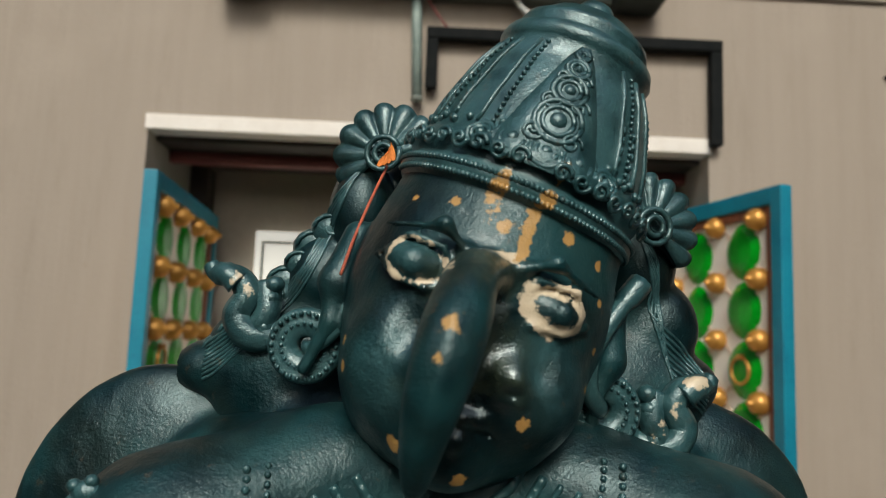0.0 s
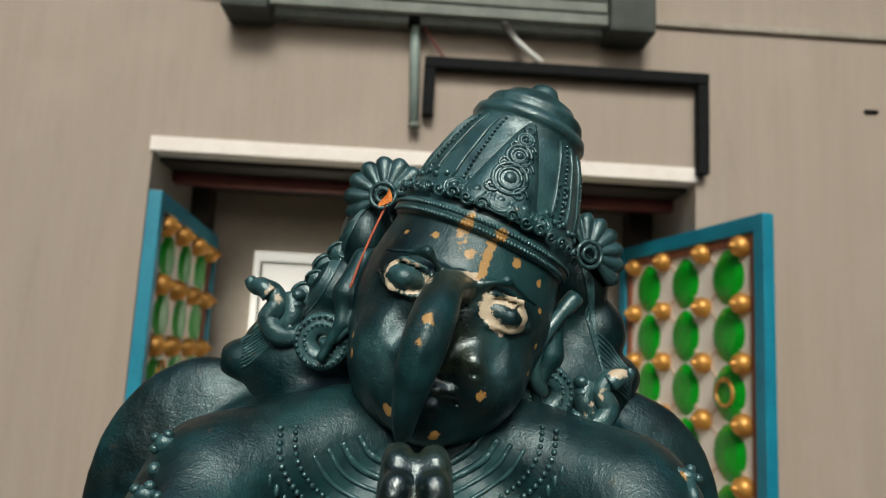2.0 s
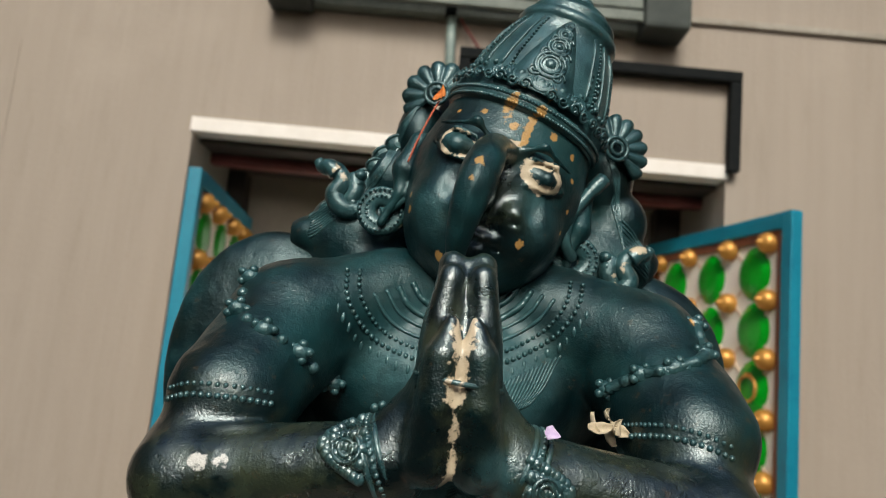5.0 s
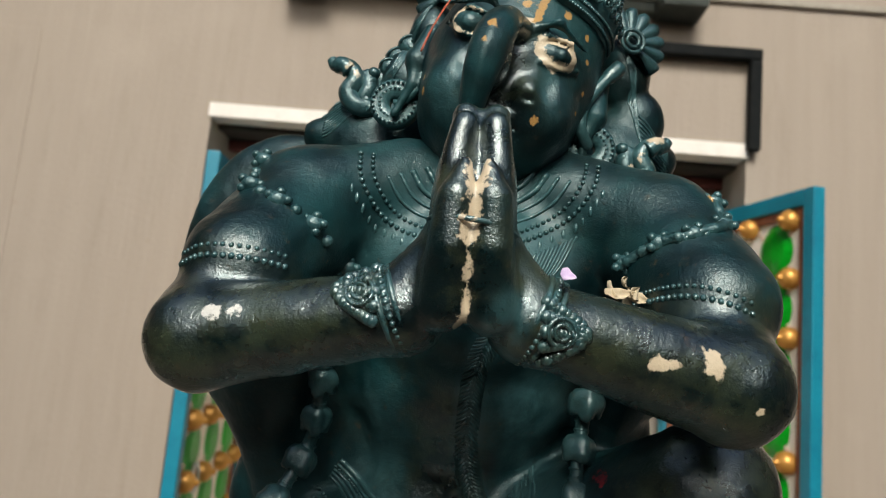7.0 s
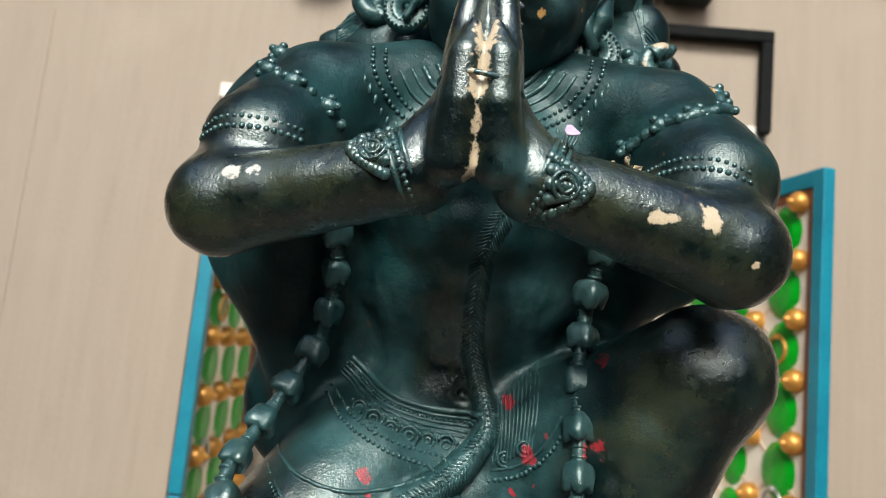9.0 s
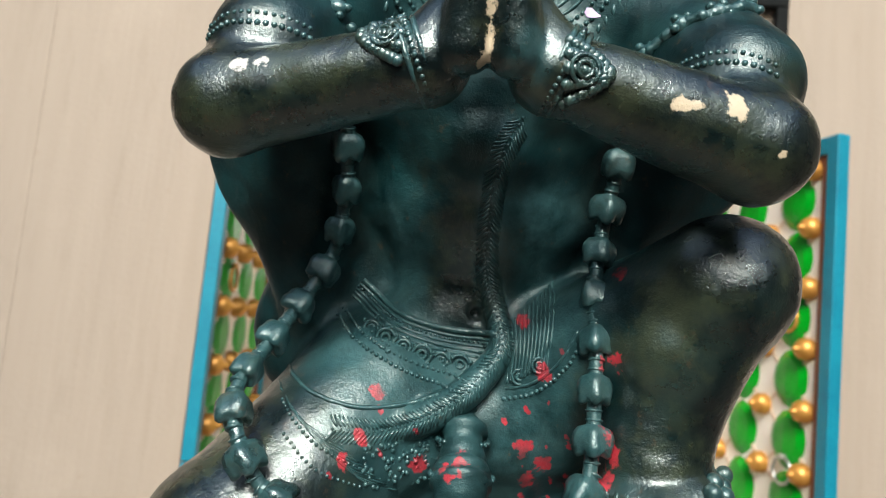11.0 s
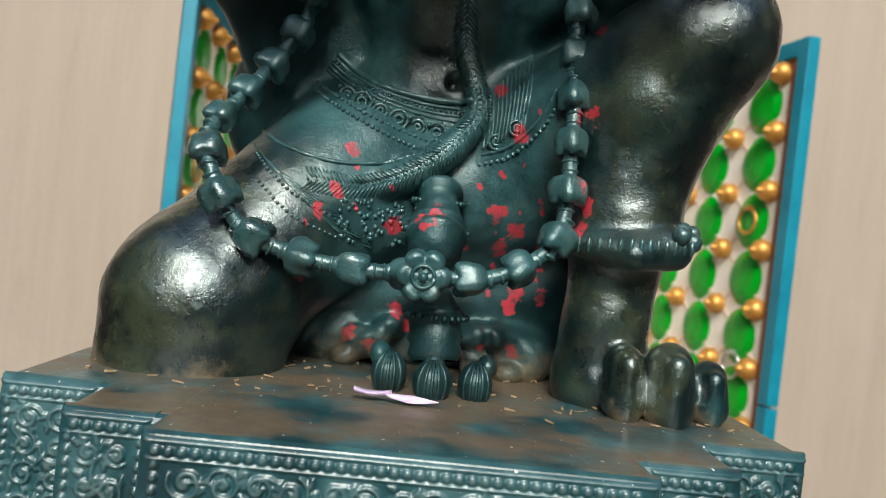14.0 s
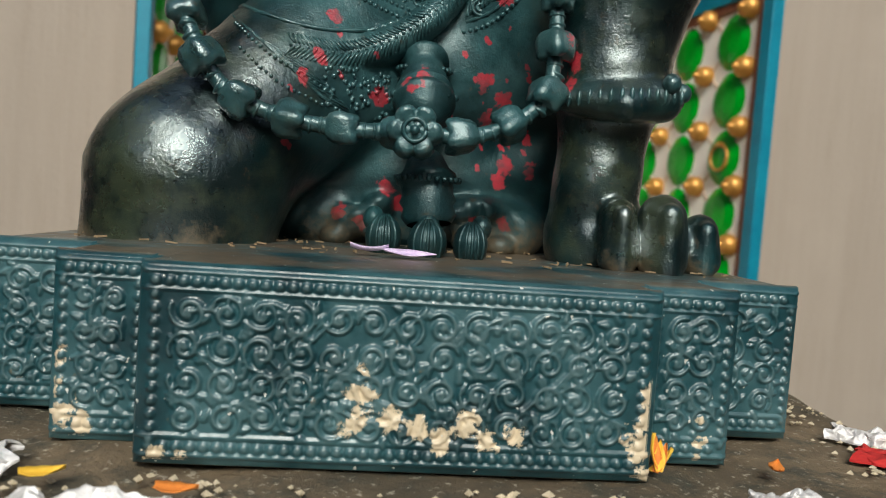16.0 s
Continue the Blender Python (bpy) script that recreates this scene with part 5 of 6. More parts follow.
# ---- pedestal ----
def dirty_top():
    m, nt, bs = material("dirty_stone")
    v = coords(nt)
    big = noise_tex(nt, v, 16, 6.0, 0.65)
    fine = noise_tex(nt, v, 260, 6.0, 0.7)
    base = ramp(nt, big, [(0.32, (0.060, 0.050, 0.032)), (0.52, (0.145, 0.105, 0.062)), (0.72, (0.28, 0.205, 0.125))])
    dk = ramp(nt, noise_tex(nt, v, 55, 6.0, 0.7), [(0.5, 0.0), (0.64, 1.0)])
    base = mix(nt, maths(nt, "MULTIPLY", dk, 0.7), base, (0.035, 0.045, 0.035))
    grit = ramp(nt, fine, [(0.58, 0.0), (0.66, 1.0)])
    base = mix(nt, maths(nt, "MULTIPLY", grit, 0.7), base, (0.55, 0.49, 0.38))
    nt.links.new(base, bs.inputs["Base Color"])
    bs.inputs["Roughness"].default_value = 0.85
    bump(nt, bs, maths(nt, "ADD", maths(nt, "MULTIPLY", big, 0.5), fine), 0.7, 0.003)
    return m


DIRTY = dirty_top()
RED = simple("red_cloth", (0.42, 0.012, 0.012), (0.62, 0.03, 0.025), 40, 0.8, bump_d=0.002)
FOIL = simple("crumpled_foil", (0.62, 0.58, 0.56), (0.88, 0.86, 0.84), 60, 0.3, 0.35, bump_d=0.004, bump_s=0.6)
PB = pose(0.1, 0.06, 0, 0, 0, 0)
ped = new("stone_pedestal")
ped.matrix_world = PB
tagged(ped, "worn square stone pedestal with dirt-caked top", "pedestal")
part("shaft", box_bm(-0.20, 0.20, -0.20, 0.24, 0.0, 1.10, 0.012, 3), CONCRETE, ped)
bm = bmesh.new()
bmesh.ops.create_grid(bm, x_segments=90, y_segments=90, size=0.5)
for v in bm.verts:
    x, y = v.co.x * 0.444, v.co.y * 0.52 - 0.01
    e = min(0.222 - abs(x), 0.26 - abs(y + 0.01))
    z = 1.1572 + 0.0035 * noise.noise(Vector((x * 22, y * 22, 0))) + 0.0012 * noise.noise(Vector((x * 120, y * 120, 3))) - 0.004 * max(0.0, 1 - e / 0.012) ** 2
    v.co = Vector((x, y, min(z, 1.1595)))
edge = [e for e in bm.edges if e.is_boundary]
r = bmesh.ops.extrude_edge_only(bm, edges=edge)
for v in r["geom"]:
    if isinstance(v, bmesh.types.BMVert):
        v.co.z = 1.10
part("top_slab", bm, DIRTY, ped, "dirt-caked stone slab", smooth=True)


def crumple(name, cx, cy, lx, ly, turn, seed, mat, label, cat, amp=0.006, base=1.159):
    bm = bmesh.new()
    bmesh.ops.create_grid(bm, x_segments=44, y_segments=22, size=0.5)
    for v in bm.verts:
        x, y = v.co.x * lx, v.co.y * ly
        x += 0.12 * lx * noise.noise(Vector((v.co.x * 5, v.co.y * 5, seed)))
        y += 0.35 * ly * noise.noise(Vector((v.co.x * 6, v.co.y * 3, seed + 9)))
        k = 1 - (2 * abs(v.co.y)) ** 3
        z = amp * k * (0.5 + abs(noise.noise(Vector((x * 90, y * 90, seed)))) * 1.3 + 0.4 * abs(noise.noise(Vector((x * 240, y * 240, seed)))))
        v.co = Vector((x, y, z))
    r = bmesh.ops.extrude_face_region(bm, geom=bm.faces[:])
    for g in r["geom"]:
        if isinstance(g, bmesh.types.BMVert):
            g.co.z += 0.0008
    ob = part(name, bm, mat)
    ob.matrix_world = pose(cx, cy, base, 0, 0, turn)
    return tagged(ob, label, cat)


crumple("tinsel", -0.045, -0.092, 0.060, 0.020, 14, 1, FOIL, "crumpled silver-white tinsel strip on the dirty pedestal", "tinsel")
crumple("tinsel", 0.005, -0.122, 0.070, 0.014, 4, 2, FOIL, "crumpled silver-white tinsel strip on the dirty pedestal", "tinsel")
crumple("tinsel", 0.226, -0.090, 0.026, 0.010, -10, 3, FOIL, "crumpled silver-white tinsel strip on the dirty pedestal", "tinsel")
crumple("tinsel", 0.302, -0.012, 0.032, 0.012, -35, 4, FOIL, "crumpled silver-white tinsel strip on the dirty pedestal", "tinsel")
crumple("cloth_scrap", -0.040, -0.114, 0.050, 0.026, 6, 5, RED, "scrap of red cloth on the pedestal", "cloth", 0.0025)
crumple("cloth_scrap", 0.300, -0.036, 0.034, 0.022, -35, 6, RED, "scrap of red cloth on the pedestal", "cloth", 0.0025)


# ---- shutters ----
TAN = simple("tan_strip", (0.68, 0.52, 0.38), (0.80, 0.66, 0.52), 12, 0.5)
STEEL = simple("steel_ring", (0.45, 0.45, 0.45), (0.65, 0.65, 0.64), 30, 0.25, 0.9)


def mesh_of(name, bm, mat, smooth=False):
    me = bpy.data.meshes.new(name)
    bm.to_mesh(me)
    bm.free()
    me.materials.append(mat)
    if smooth:
        me.polygons.foreach_set("use_smooth", [True] * len(me.polygons))
    return me


def boss_mesh():
    """A faceted pointed oval, raised in the middle like a cut leaf."""
    bm = bmesh.new()
    rim, top = [], []
    n = 16
    for k in range(n):
        a = 2 * math.pi * k / n
        x, z = 0.098 * math.cos(a), 0.098 * math.sin(a)
        z *= 1.0 + 0.14 * abs(math.sin(a)) ** 6
        rim.append(bm.verts.new((x, 0, z)))
        top.append(bm.verts.new((x * 0.66, -0.016, z * 0.72)))
    for k in range(n):
        j = (k + 1) % n
        bm.faces.new((rim[k], rim[j], top[j], top[k]))
    c1, c2 = bm.verts.new((0, -0.022, 0.045)), bm.verts.new((0, -0.022, -0.045))
    for k in range(n):
        j = (k + 1) % n
        c = c1 if math.sin(2 * math.pi * (k + 0.5) / n) > 0 else c2
        bm.faces.new((top[k], top[j], c))
    bm.faces.new((top[0], c1, c2))
    bm.faces.new((top[n // 2], c2, c1))
    bmesh.ops.recalc_face_normals(bm, faces=bm.faces[:])
    return mesh_of("green_boss", bm, GREEN)


def bell_mesh():
    bm = bmesh.new()
    prof = [(0.0, 0.038), (0.008, 0.043), (0.013, 0.040), (0.028, 0.042), (0.044, 0.035), (0.055, 0.021), (0.059, 0.012), (0.067, 0.012), (0.073, 0.006), (0.074, 0.0006)]
    rows = []
    for y, r in prof:
        rows.append([bm.verts.new((r * math.cos(2 * math.pi * k / 14), -y, r * math.sin(2 * math.pi * k / 14))) for k in range(14)])
    for a, b in zip(rows, rows[1:]):
        for k in range(14):
            bm.faces.new((a[k], a[(k + 1) % 14], b[(k + 1) % 14], b[k]))
    bm.faces.new(rows[-1])
    bmesh.ops.recalc_face_normals(bm, faces=bm.faces[:])
    return mesh_of("brass_bell", bm, GOLD, True)


BOSS, BELL = boss_mesh(), bell_mesh()


def shutter(hinge, outer, z0, z1, mirror, label):
    """A leaf hung at its hinge edge. Local x runs from the hinge to the free edge, -y is the decorated face."""
    W = 1.035
    root = new("shutter")
    root.matrix_world = pose(hinge[0], hinge[1], 0, 0, 0, math.degrees(math.atan2(outer[1] - hinge[1], outer[0] - hinge[0])))
    tagged(root, label, "shutter", "shutter leaves")
    s = -1 if not mirror else 1

    def bx(name, x0, x1, ya, yb, za, zb, mat, bev=0.004, lab=""):
        y0, y1 = sorted((ya * s, yb * s))
        return part(name, box_bm(x0, x1, y0, y1, za, zb, bev), mat, root, lab)

    bw, rw = 0.055, 0.036
    bx("stile", 0, bw, -0.02, 0.030, z0, z1, BLUE, 0.005, "blue painted stile")
    bx("stile", W - bw, W, -0.02, 0.030, z0, z1 - 1.358, BLUE, 0.005, "blue painted stile")
    bx("stile", W - bw, W, -0.02, 0.030, z1 - 1.350, z1, BLUE, 0.005, "blue painted stile")
    bx("rail", bw, W - bw, -0.02, 0.030, z1 - bw - 0.01, z1, BLUE, 0.005, "blue painted rail")
    bx("rail", bw, W - bw, -0.02, 0.030, z0, z0 + bw, BLUE, 0.005, "blue painted rail")
    a0, a1, b0, b1 = bw, W - bw, z0 + bw, z1 - bw - 0.01
    bx("inner_stile", a0, a0 + rw, -0.015, 0.018, b0, b1, BROWN, 0.004, "brown wooden inner frame")
    bx("inner_stile", a1 - rw, a1, -0.015, 0.018, b0, b1, BROWN, 0.004, "brown wooden inner frame")
    bx("inner_rail", a0 + rw, a1 - rw, -0.015, 0.018, b1 - rw, b1, BROWN, 0.004, "brown wooden inner frame")
    bx("inner_rail", a0 + rw, a1 - rw, -0.015, 0.018, b0, b0 + rw, BROWN, 0.004, "brown wooden inner frame")
    bx("panel", a0 + rw, a1 - rw, -0.012, 0.004, b0 + rw, b1 - rw, CREAM, 0.0, "cream painted panel")
    cols = [a0 + rw + 0.142 + 0.2842 * i for i in range(3)]
    rows = [z1 - 0.220 - 0.226 * j for j in range(8)]

    def stick(name, mesh, x, z, y):
        o = new(name, mesh)
        o.parent = root
        o.matrix_basis = pose(x, y * s, z) @ Matrix.Diagonal((1, -s, 1, 1))

    for x in cols:
        for z in rows:
            stick("green_boss", BOSS, x, z, 0.0042)
    bells = [a0 + rw + 0.2842 * i for i in range(4)]
    for x in bells:
        for z in [rows[0] + 0.110] + [q - 0.113 for q in rows]:
            x1 = min(max(x, a0 + rw + 0.043), a1 - rw - 0.043)
            stick("brass_bell", BELL, x1, z, 0.0042)
    # thin crossing strips between the bells
    zs = [rows[0] + 0.110] + [q - 0.113 for q in rows]
    for j in range(8):
        for i in range(3):
            for up in (0, 1):
                xa, xb = cols[i] - 0.135, cols[i] + 0.135
                za, zb = (zs[j], zs[j + 1]) if up else (zs[j + 1], zs[j])
                n = Vector((xb - xa, 0, zb - za)).normalized().cross(Vector((0, 1, 0))) * 0.006
                bm = bmesh.new()
                f = []
                for y in (0.0035, 0.0075):
                    f.append([bm.verts.new((x + q * n.x, y * s, z + q * n.z)) for x, z, q in ((xa, za, 1), (xb, zb, 1), (xb, zb, -1), (xa, za, -1))])
                bm.faces.new(f[1])
                for k in range(4):
                    bm.faces.new((f[0][k], f[0][(k + 1) % 4], f[1][(k + 1) % 4], f[1][k]))
                bmesh.ops.recalc_face_normals(bm, faces=bm.faces[:])
                part("strip", bm, TAN, root)
    # ring pulls on the column next to the free edge
    for z, mat, lab in ((rows[2] + 0.03, GOLD, "brass ring pull"), (rows[4] - 0.085, STEEL, "steel ring pull")):
        x = cols[2] + 0.01
        pts = [Vector((x + 0.05 * math.cos(k * 2 * math.pi / 24), 0.034 * s, z - 0.03 + 0.05 * math.sin(k * 2 * math.pi / 24))) for k in range(25)]
        r = part("ring_pull", tube_bm(pts, 0.0065, 8, caps=False), mat, root, lab, smooth=True)
        st = part("staple", box_bm(x - 0.010, x + 0.010, min(0.012 * s, 0.045 * s), max(0.012 * s, 0.045 * s), z + 0.010, z + 0.030, 0.003), mat, r)
    for z in (z0 + 0.2, z1 - 0.2):
        part("hinge", tube_bm([Vector((-0.012, -0.01 * s, z - 0.05)), Vector((-0.012, -0.01 * s, z + 0.05))], 0.012, 10), IRON, root, "black iron hinge")
    return root


shutter((HX0, 3.36), (-0.876, 2.32), 0.17, 2.145, True, "open blue-framed shutter leaf with green bosses and brass bells")
shutter((HX1, 3.31), (1.391, 2.30), 0.17, 2.187, False, "open blue-framed shutter leaf with green bosses and brass bells")

# ---- the opening ----
for nm, b, mat, lab in (("trim", (OX0 - 0.01, OX1 + 0.01, WY - 0.012, WY + 0.10, 2.405, 2.470), WHITE, "white painted lintel board over the opening"),
                        ("trim_soffit", (OX0, OX1, WY + 0.10, 3.40, 2.385, 2.425), DARK, "dark wooden lintel planks"),
                        ("trim_head", (OX0, OX1, 3.02, 3.08, 2.335, 2.384), MAROON, "maroon painted head rail of the opening"),
                        ("trim_jamb", (OX0, HX0 - 0.025, 3.33, 3.45, OZ0, 2.385), DARK, "dark wooden jamb"),
                        ("trim_jamb_b", (HX1 + 0.025, OX1, 3.33, 3.45, OZ0, 2.385), DARK, "dark wooden jamb"),
                        ("window_sill", (OX0, OX1, WY - 0.03, 3.5, OZ0, 0.165), WHITE, "painted sill of the opening")):
    tagged(part(nm, box_bm(*b, 0.004), mat), lab, "trim", kind="structure")
# White board; its emission is added brightness, there is no lamp behind it.
GLOW = simple("glowing_white_paint", (0.78, 0.74, 0.68), (0.86, 0.83, 0.78), 5, 0.4)
gb = GLOW.node_tree.nodes["Principled BSDF"]
gb.inputs["Emission Color"].default_value = (1.0, 0.95, 0.88, 1)
gb.inputs["Emission Strength"].default_value = 0.75
wb = new("white_board")
tagged(wb, "white board with a grey rim, given an added glow", "window pane")
part("pane", box_bm(-0.745, -0.20, 3.43, 3.469, 1.55, 2.095, 0.006), GLOW, wb)
for b in ((-0.71, -0.24, 3.421, 3.433, 2.030, 2.043), (-0.71, -0.24, 3.421, 3.433, 1.59, 1.603), (-0.71, -0.697, 3.421, 3.433, 1.603, 2.030), (-0.253, -0.24, 3.421, 3.433, 1.603, 2.030)):
    part("rim_strip", box_bm(*b, 0.002), GREYFIT, wb, "grey rim strip")
# ---- on the wall above ----
BRK = simple("dark_grey_paint", (0.03, 0.038, 0.034), (0.07, 0.08, 0.072), 9, 0.7)
fit = new("louvred_fitting")
tagged(fit, "weathered grey slatted fitting held by two dark brackets on the wall", "fitting")
for i in range(4):
    part("slat", box_bm(-0.60, 0.86, 2.60 + 0.012 * i, 2.63 + 0.012 * i, 3.035 + 0.062 * i, 3.080 + 0.062 * i, 0.004), GREYFIT, fit)
part("back_board", box_bm(-0.74, 1.0, 2.69, 2.747, 3.02, 3.30, 0.004), GREYFIT, fit)
for x in (-0.79, 0.85):
    part("bracket", box_bm(x, x + 0.20, 2.56, 2.748, 2.995, 3.30, 0.02), BRK, fit, "dark bracket")
for i, (x0, x1) in enumerate(((-3.0, -0.80), (1.06, 3.0))):
    tagged(part("trim_ledge" + "_b" * i, box_bm(x0, x1, 2.728, 2.752, 3.115, 3.145, 0.006), CONCRETE), "thin grey plaster ledge along the wall", "trim", kind="structure")
tagged(part("trim_panel", box_bm(-3.0, -1.875, 2.746, 2.752, 0.0, 2.755, 0.003), PLASTER), "shallow raised plaster panel", "trim", kind="structure")
con = new("conduit_pipe")
tagged(con, "pale grey-green conduit pipe hanging from the fitting", "pipe")
part("pipe", tube_bm([(0.020, 2.705, 3.30), (0.030, 2.705, 2.9), (0.044, 2.705, 2.575)], 0.022, 14), simple("pipe_paint", (0.16, 0.22, 0.20), (0.30, 0.36, 0.33), 20, 0.4), con, smooth=True)
part("cap", tube_bm([(0.044, 2.705, 2.58), (0.0445, 2.705, 2.562)], 0.025, 14), GREYFIT, con, smooth=True)
part("collar", tube_bm([(0.0195, 2.705, 3.07), (0.0205, 2.705, 3.02)], 0.03, 14), IRON, con, smooth=True)
fr = new("iron_bracket")
tagged(fr, "black iron bar bracket fixed to the plaster wall", "bracket")
part("top_bar", box_bm(0.075, 1.325, 2.685, 2.735, 2.835, 2.885, 0.008), IRON, fr)
part("long_leg", box_bm(1.275, 1.325, 2.687, 2.733, 2.43, 2.834, 0.008), IRON, fr)
part("short_leg", box_bm(0.075, 0.125, 2.687, 2.733, 2.62, 2.834, 0.008), IRON, fr)
for x, z in ((0.1, 2.70), (1.3, 2.60)):
    part("wall_plug", box_bm(x - 0.012, x + 0.012, 2.73, 2.755, z - 0.012, z + 0.012, 0.003), IRON, fr)
tagged(part("cable", tube_bm(spline([(0.30, 2.70, 3.35), (0.36, 2.68, 3.16), (0.46, 2.68, 2.99), (0.585, 2.69, 2.885)], 8), 0.014, 8), CABLE, smooth=True), "pale electric cable running down to the iron bracket", "cable")
tagged(part("wire", tube_bm(spline([(0.03, 2.70, 3.08), (0.09, 2.70, 2.98), (0.17, 2.70, 2.87)], 8), 0.006, 6), MAROON, smooth=True), "thin maroon wire between pipe and bracket", "wire")
tagged(part("wall_hook", box_bm(2.05, 2.11, 2.735, 2.752, 2.772, 2.786, 0.004), IRON), "small dark hook on the plaster wall", "hook")


# ---- offerings and litter ----
LILAC = simple("lilac_petal", (0.52, 0.36, 0.62), (0.74, 0.62, 0.80), 300, 0.6, bump_d=0.0005)
YELLOW = simple("yellow_petal", (0.80, 0.42, 0.02), (0.95, 0.62, 0.08), 300, 0.6, bump_d=0.0005)
ORANGE = simple("orange_petal", (0.62, 0.16, 0.02), (0.85, 0.30, 0.05), 300, 0.6, bump_d=0.0005)
DRY = simple("dried_flower", (0.42, 0.34, 0.22), (0.64, 0.54, 0.38), 240, 0.8, bump_d=0.0008)
STRAW = simple("straw", (0.14, 0.09, 0.05), (0.38, 0.27, 0.15), 200, 0.7)
REDT = simple("red_thread", (0.35, 0.06, 0.03), (0.55, 0.14, 0.07), 200, 0.7)


def petal_bm(L, w, curl, twist=0.0, n=10):
    """A thin cupped petal along x, with real thickness."""
    bm = bmesh.new()
    rows = []
    for side in (0, 1):
        for i in range(n + 1):
            t = i / n
            half = w * math.sin(math.pi * min(1, 0.12 + 0.88 * t) ** 0.8) * (0.9 + 0.2 * noise.noise(Vector((t * 5, L * 900, 1))))
            a = twist * t
            row = []
            for j in range(5):
                u = j / 2 - 1
                y, z = u * half, curl * (u * u * 0.5 + (t - 0.5) ** 2 * 2) + 0.0004 * side
                row.append(bm.verts.new((L * (t - 0.5), y * math.cos(a) - z * math.sin(a), y * math.sin(a) + z * math.cos(a))))
            rows.append(row)
    for s in (0, 1):
        for i in range(n):
            for j in range(4):
                q = [rows[s * (n + 1) + i][j], rows[s * (n + 1) + i + 1][j], rows[s * (n + 1) + i + 1][j + 1], rows[s * (n + 1) + i][j + 1]]
                bm.faces.new(q if s else q[::-1])
    for i in range(n):
        for j in (0, 4):
            bm.faces.new((rows[i][j], rows[i + 1][j], rows[n + 2 + i][j], rows[n + 1 + i][j]))
    bmesh.ops.recalc_face_normals(bm, faces=bm.faces[:])
    return bm


def petal(name, at, L, w, mat, label, curl=0.002, turn=(0, 0, 0), twist=0.0):
    ob = part(name, petal_bm(L, w, curl, twist), mat, smooth=True)
    ob.matrix_world = pose(*at, *turn)
    return tagged(ob, label, "petal")


TOP = PZ1
petal("petal", (0.0840, -0.004, TOP + 0.0022), 0.016, 0.0034, LILAC, "fallen lilac flower petal on the plinth", 0.003, (0, 0, 4))
petal("petal", (0.1010, -0.004, TOP + 0.0016), 0.022, 0.0024, LILAC, "withered pale end of a lilac petal on the plinth", 0.002, (12, 0, 2), 0.8)
petal("petal", (0.0490, 0.0520, 1.5495), 0.0055, 0.0019, YELLOW, "yellow petal stuck to the statue's chest", 0.0006, (75, 60, 0))
petal("petal", (0.1345, -0.0600, 1.4850), 0.0060, 0.0030, LILAC, "lilac petal caught on the statue's bracelet", 0.001, (60, 20, 0))
fl = new("marigold_scrap")
tagged(fl, "yellow and orange marigold scrap beside the plinth", "flower")
for i, (a, mat) in enumerate(((0, YELLOW), (40, ORANGE), (75, YELLOW), (115, ORANGE), (150, YELLOW))):
    o = part("floret", petal_bm(0.011, 0.0022, 0.002), mat, fl, smooth=True)
    o.matrix_basis = pose(0.1905 + 0.003 * math.cos(radians(a)), -0.0640, 1.1640 + 0.0012 * i, 0, -50 - 8 * i, a)
fl2 = new("dried_flower")
tagged(fl2, "dried cream flower lying on the statue's arm", "flower")
for i, (dx, dz, a, L) in enumerate(((0, 0, 20, 0.014), (0.006, 0.001, 70, 0.012), (-0.004, 0.002, 110, 0.011), (0.010, -0.001, -30, 0.012), (0.002, 0.006, 85, 0.008), (0.004, -0.003, 150, 0.010))):
    o = part("floret", petal_bm(L, 0.0032, 0.0028, 0.5), DRY, fl2, smooth=True)
    o.matrix_basis = pose(0.1640 + dx, -0.0080 + 0.001 * i, 1.4850 + dz, 50, -a * 0.5, a)
straw = new("straw_thread")
tagged(straw, "thin red straw with an orange flower scrap caught behind the crown", "straw")
part("stalk", tube_bm(spline([(0.0782, 0.068, 1.6548), (0.0735, 0.058, 1.640), (0.0690, 0.048, 1.624), (0.0655, 0.043, 1.6105)], 6), 0.0006, 6), REDT, straw, smooth=True)
for i in range(4):
    o = part("floret", petal_bm(0.007, 0.0012, 0.001, 0.6), ORANGE, straw, smooth=True)
    o.matrix_basis = pose(0.0785 + 0.0010 * (i - 1.5), 0.064, 1.6565 + 0.001 * i, 80, -60 - 15 * i, 0)
rng = random.Random(11)
v, f = [], []
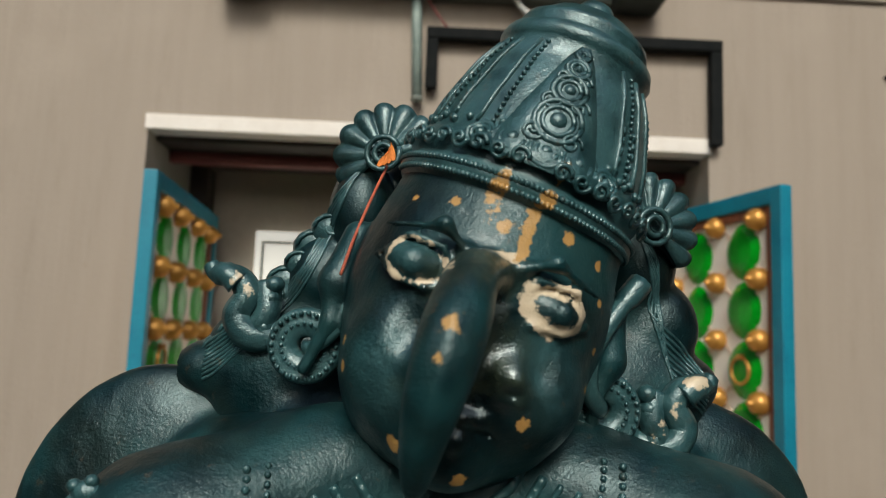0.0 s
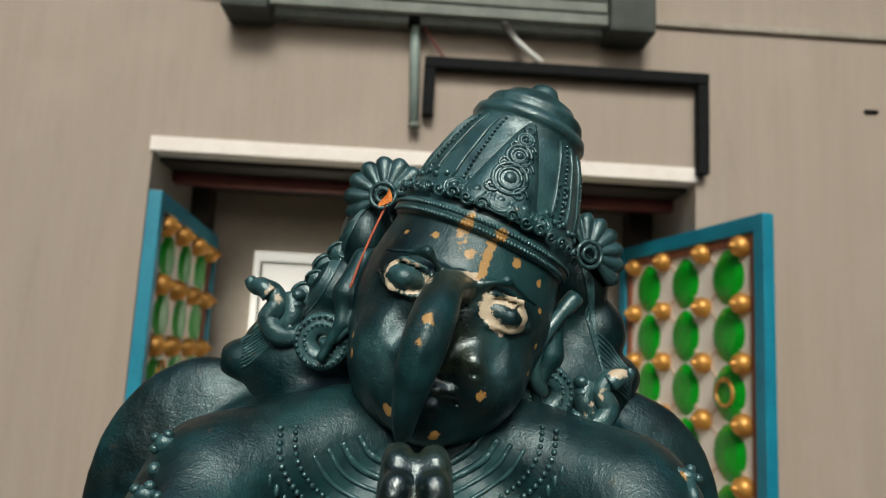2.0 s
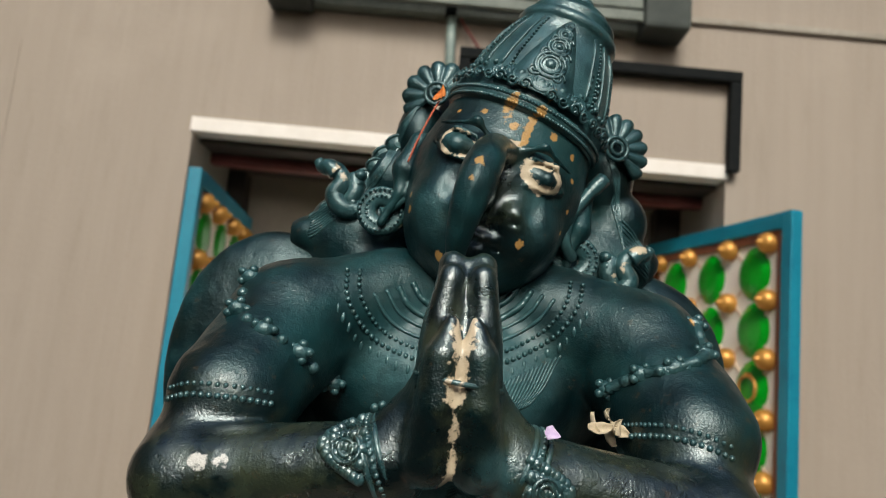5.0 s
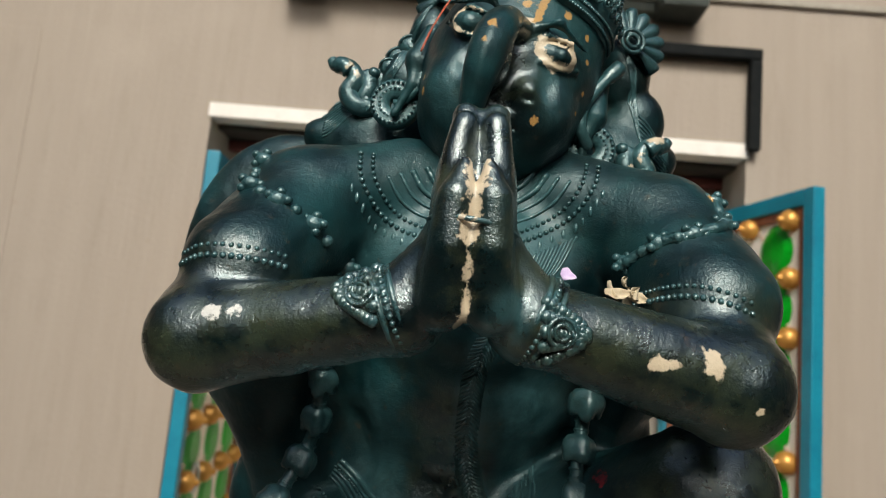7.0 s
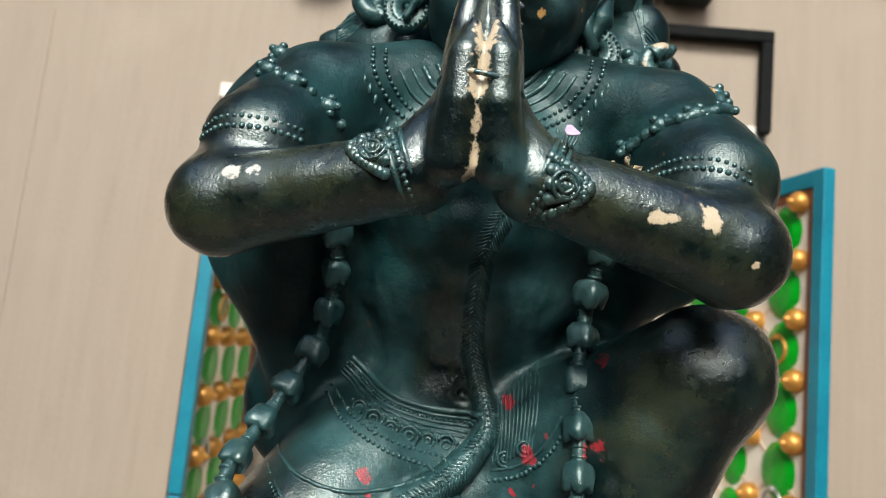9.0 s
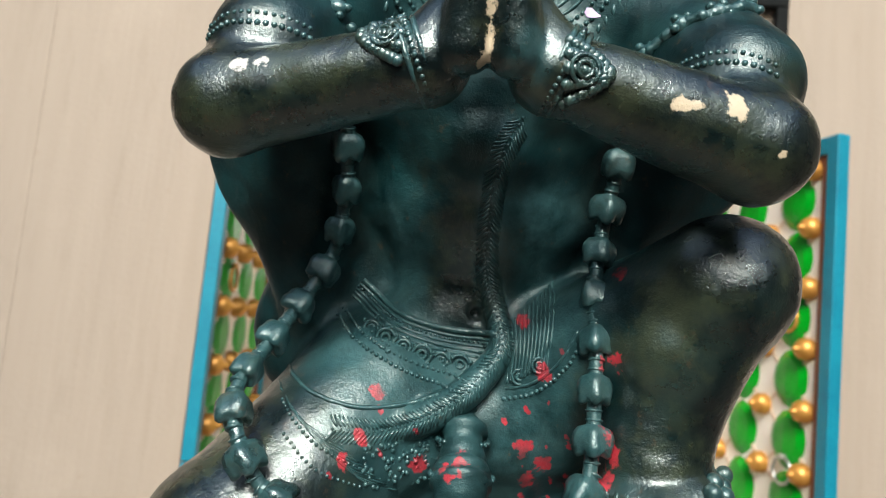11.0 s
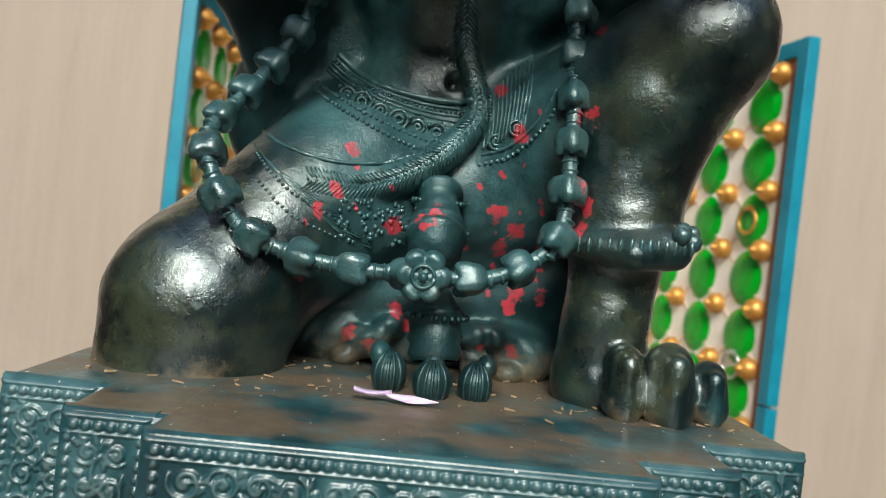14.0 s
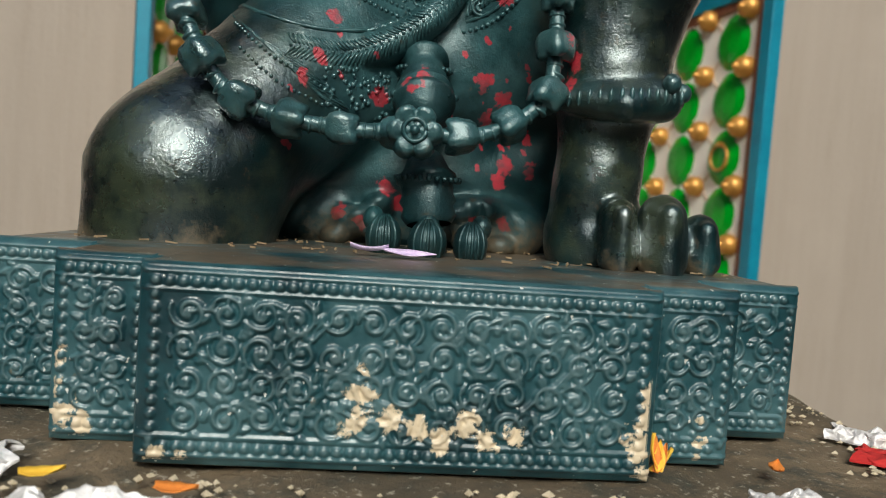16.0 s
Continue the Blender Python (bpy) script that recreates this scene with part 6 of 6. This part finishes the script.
for i in range(120):
    x, y = rng.uniform(-0.05, 0.25), rng.uniform(-0.012, 0.07)
    if rng.random() < 0.5:
        y = 0.085 - abs(rng.gauss(0, 0.03))
    L, a = rng.uniform(0.0005, 0.0026), rng.uniform(0, math.pi)
    h = rng.uniform(0.0002, 0.0005)
    c, s = math.cos(a), math.sin(a)
    o = len(v)
    for dz in (0, 2 * h):
        for p, q in ((-L, -h), (L, -h), (L, h), (-L, h)):
            v.append((x + p * c - q * s, y + p * s + q * c, TOP + 0.0003 + dz + (abs(p) if p > 0 else 0) * rng.uniform(0, 0.25)))
    f += [(o, o + 3, o + 2, o + 1), (o + 4, o + 5, o + 6, o + 7), (o, o + 1, o + 5, o + 4), (o + 1, o + 2, o + 6, o + 5), (o + 2, o + 3, o + 7, o + 6), (o + 3, o, o + 4, o + 7)]
me = bpy.data.meshes.new("straw_litter")
me.from_pydata(v, [], f)
me.materials.append(STRAW)
tagged(new("straw_litter", me), "scattered straw and dry petal crumbs on the plinth", "litter", kind="stuff")
v, f = [], []
for i in range(1800):
    x, y = rng.uniform(-0.10, 0.31), rng.uniform(-0.17, 0.16)
    if -0.062 < x < 0.266 and y > -0.085:
        continue
    r = rng.uniform(0.0006, 0.0022)
    o = len(v)
    for p in ((1, 0, 0), (-1, 0, 0), (0, 1, 0), (0, -1, 0), (0, 0, 1), (0, 0, -1)):
        k = r * rng.uniform(0.6, 1.3)
        v.append((x + p[0] * k, y + p[1] * k, 1.1585 + r * 0.3 + p[2] * k * 0.7))
    f += [(o + 4, o, o + 2), (o + 4, o + 2, o + 1), (o + 4, o + 1, o + 3), (o + 4, o + 3, o), (o + 5, o + 2, o), (o + 5, o + 1, o + 2), (o + 5, o + 3, o + 1), (o + 5, o, o + 3)]
me = bpy.data.meshes.new("grit")
me.from_pydata(v, [], f)
me.materials.append(DRY)
tagged(new("grit", me), "grit and dry crumbs on the pedestal top", "grit", kind="stuff")
for x, y, mat, a in ((0.000, -0.098, YELLOW, 30), (0.040, -0.105, ORANGE, 5), (0.235, -0.060, ORANGE, 60), (-0.036, -0.070, STRAW, 10)):
    petal("petal", (x, y, 1.1625), 0.012, 0.003, mat, "dry petal scrap on the pedestal top", 0.002, (10, 0, a))
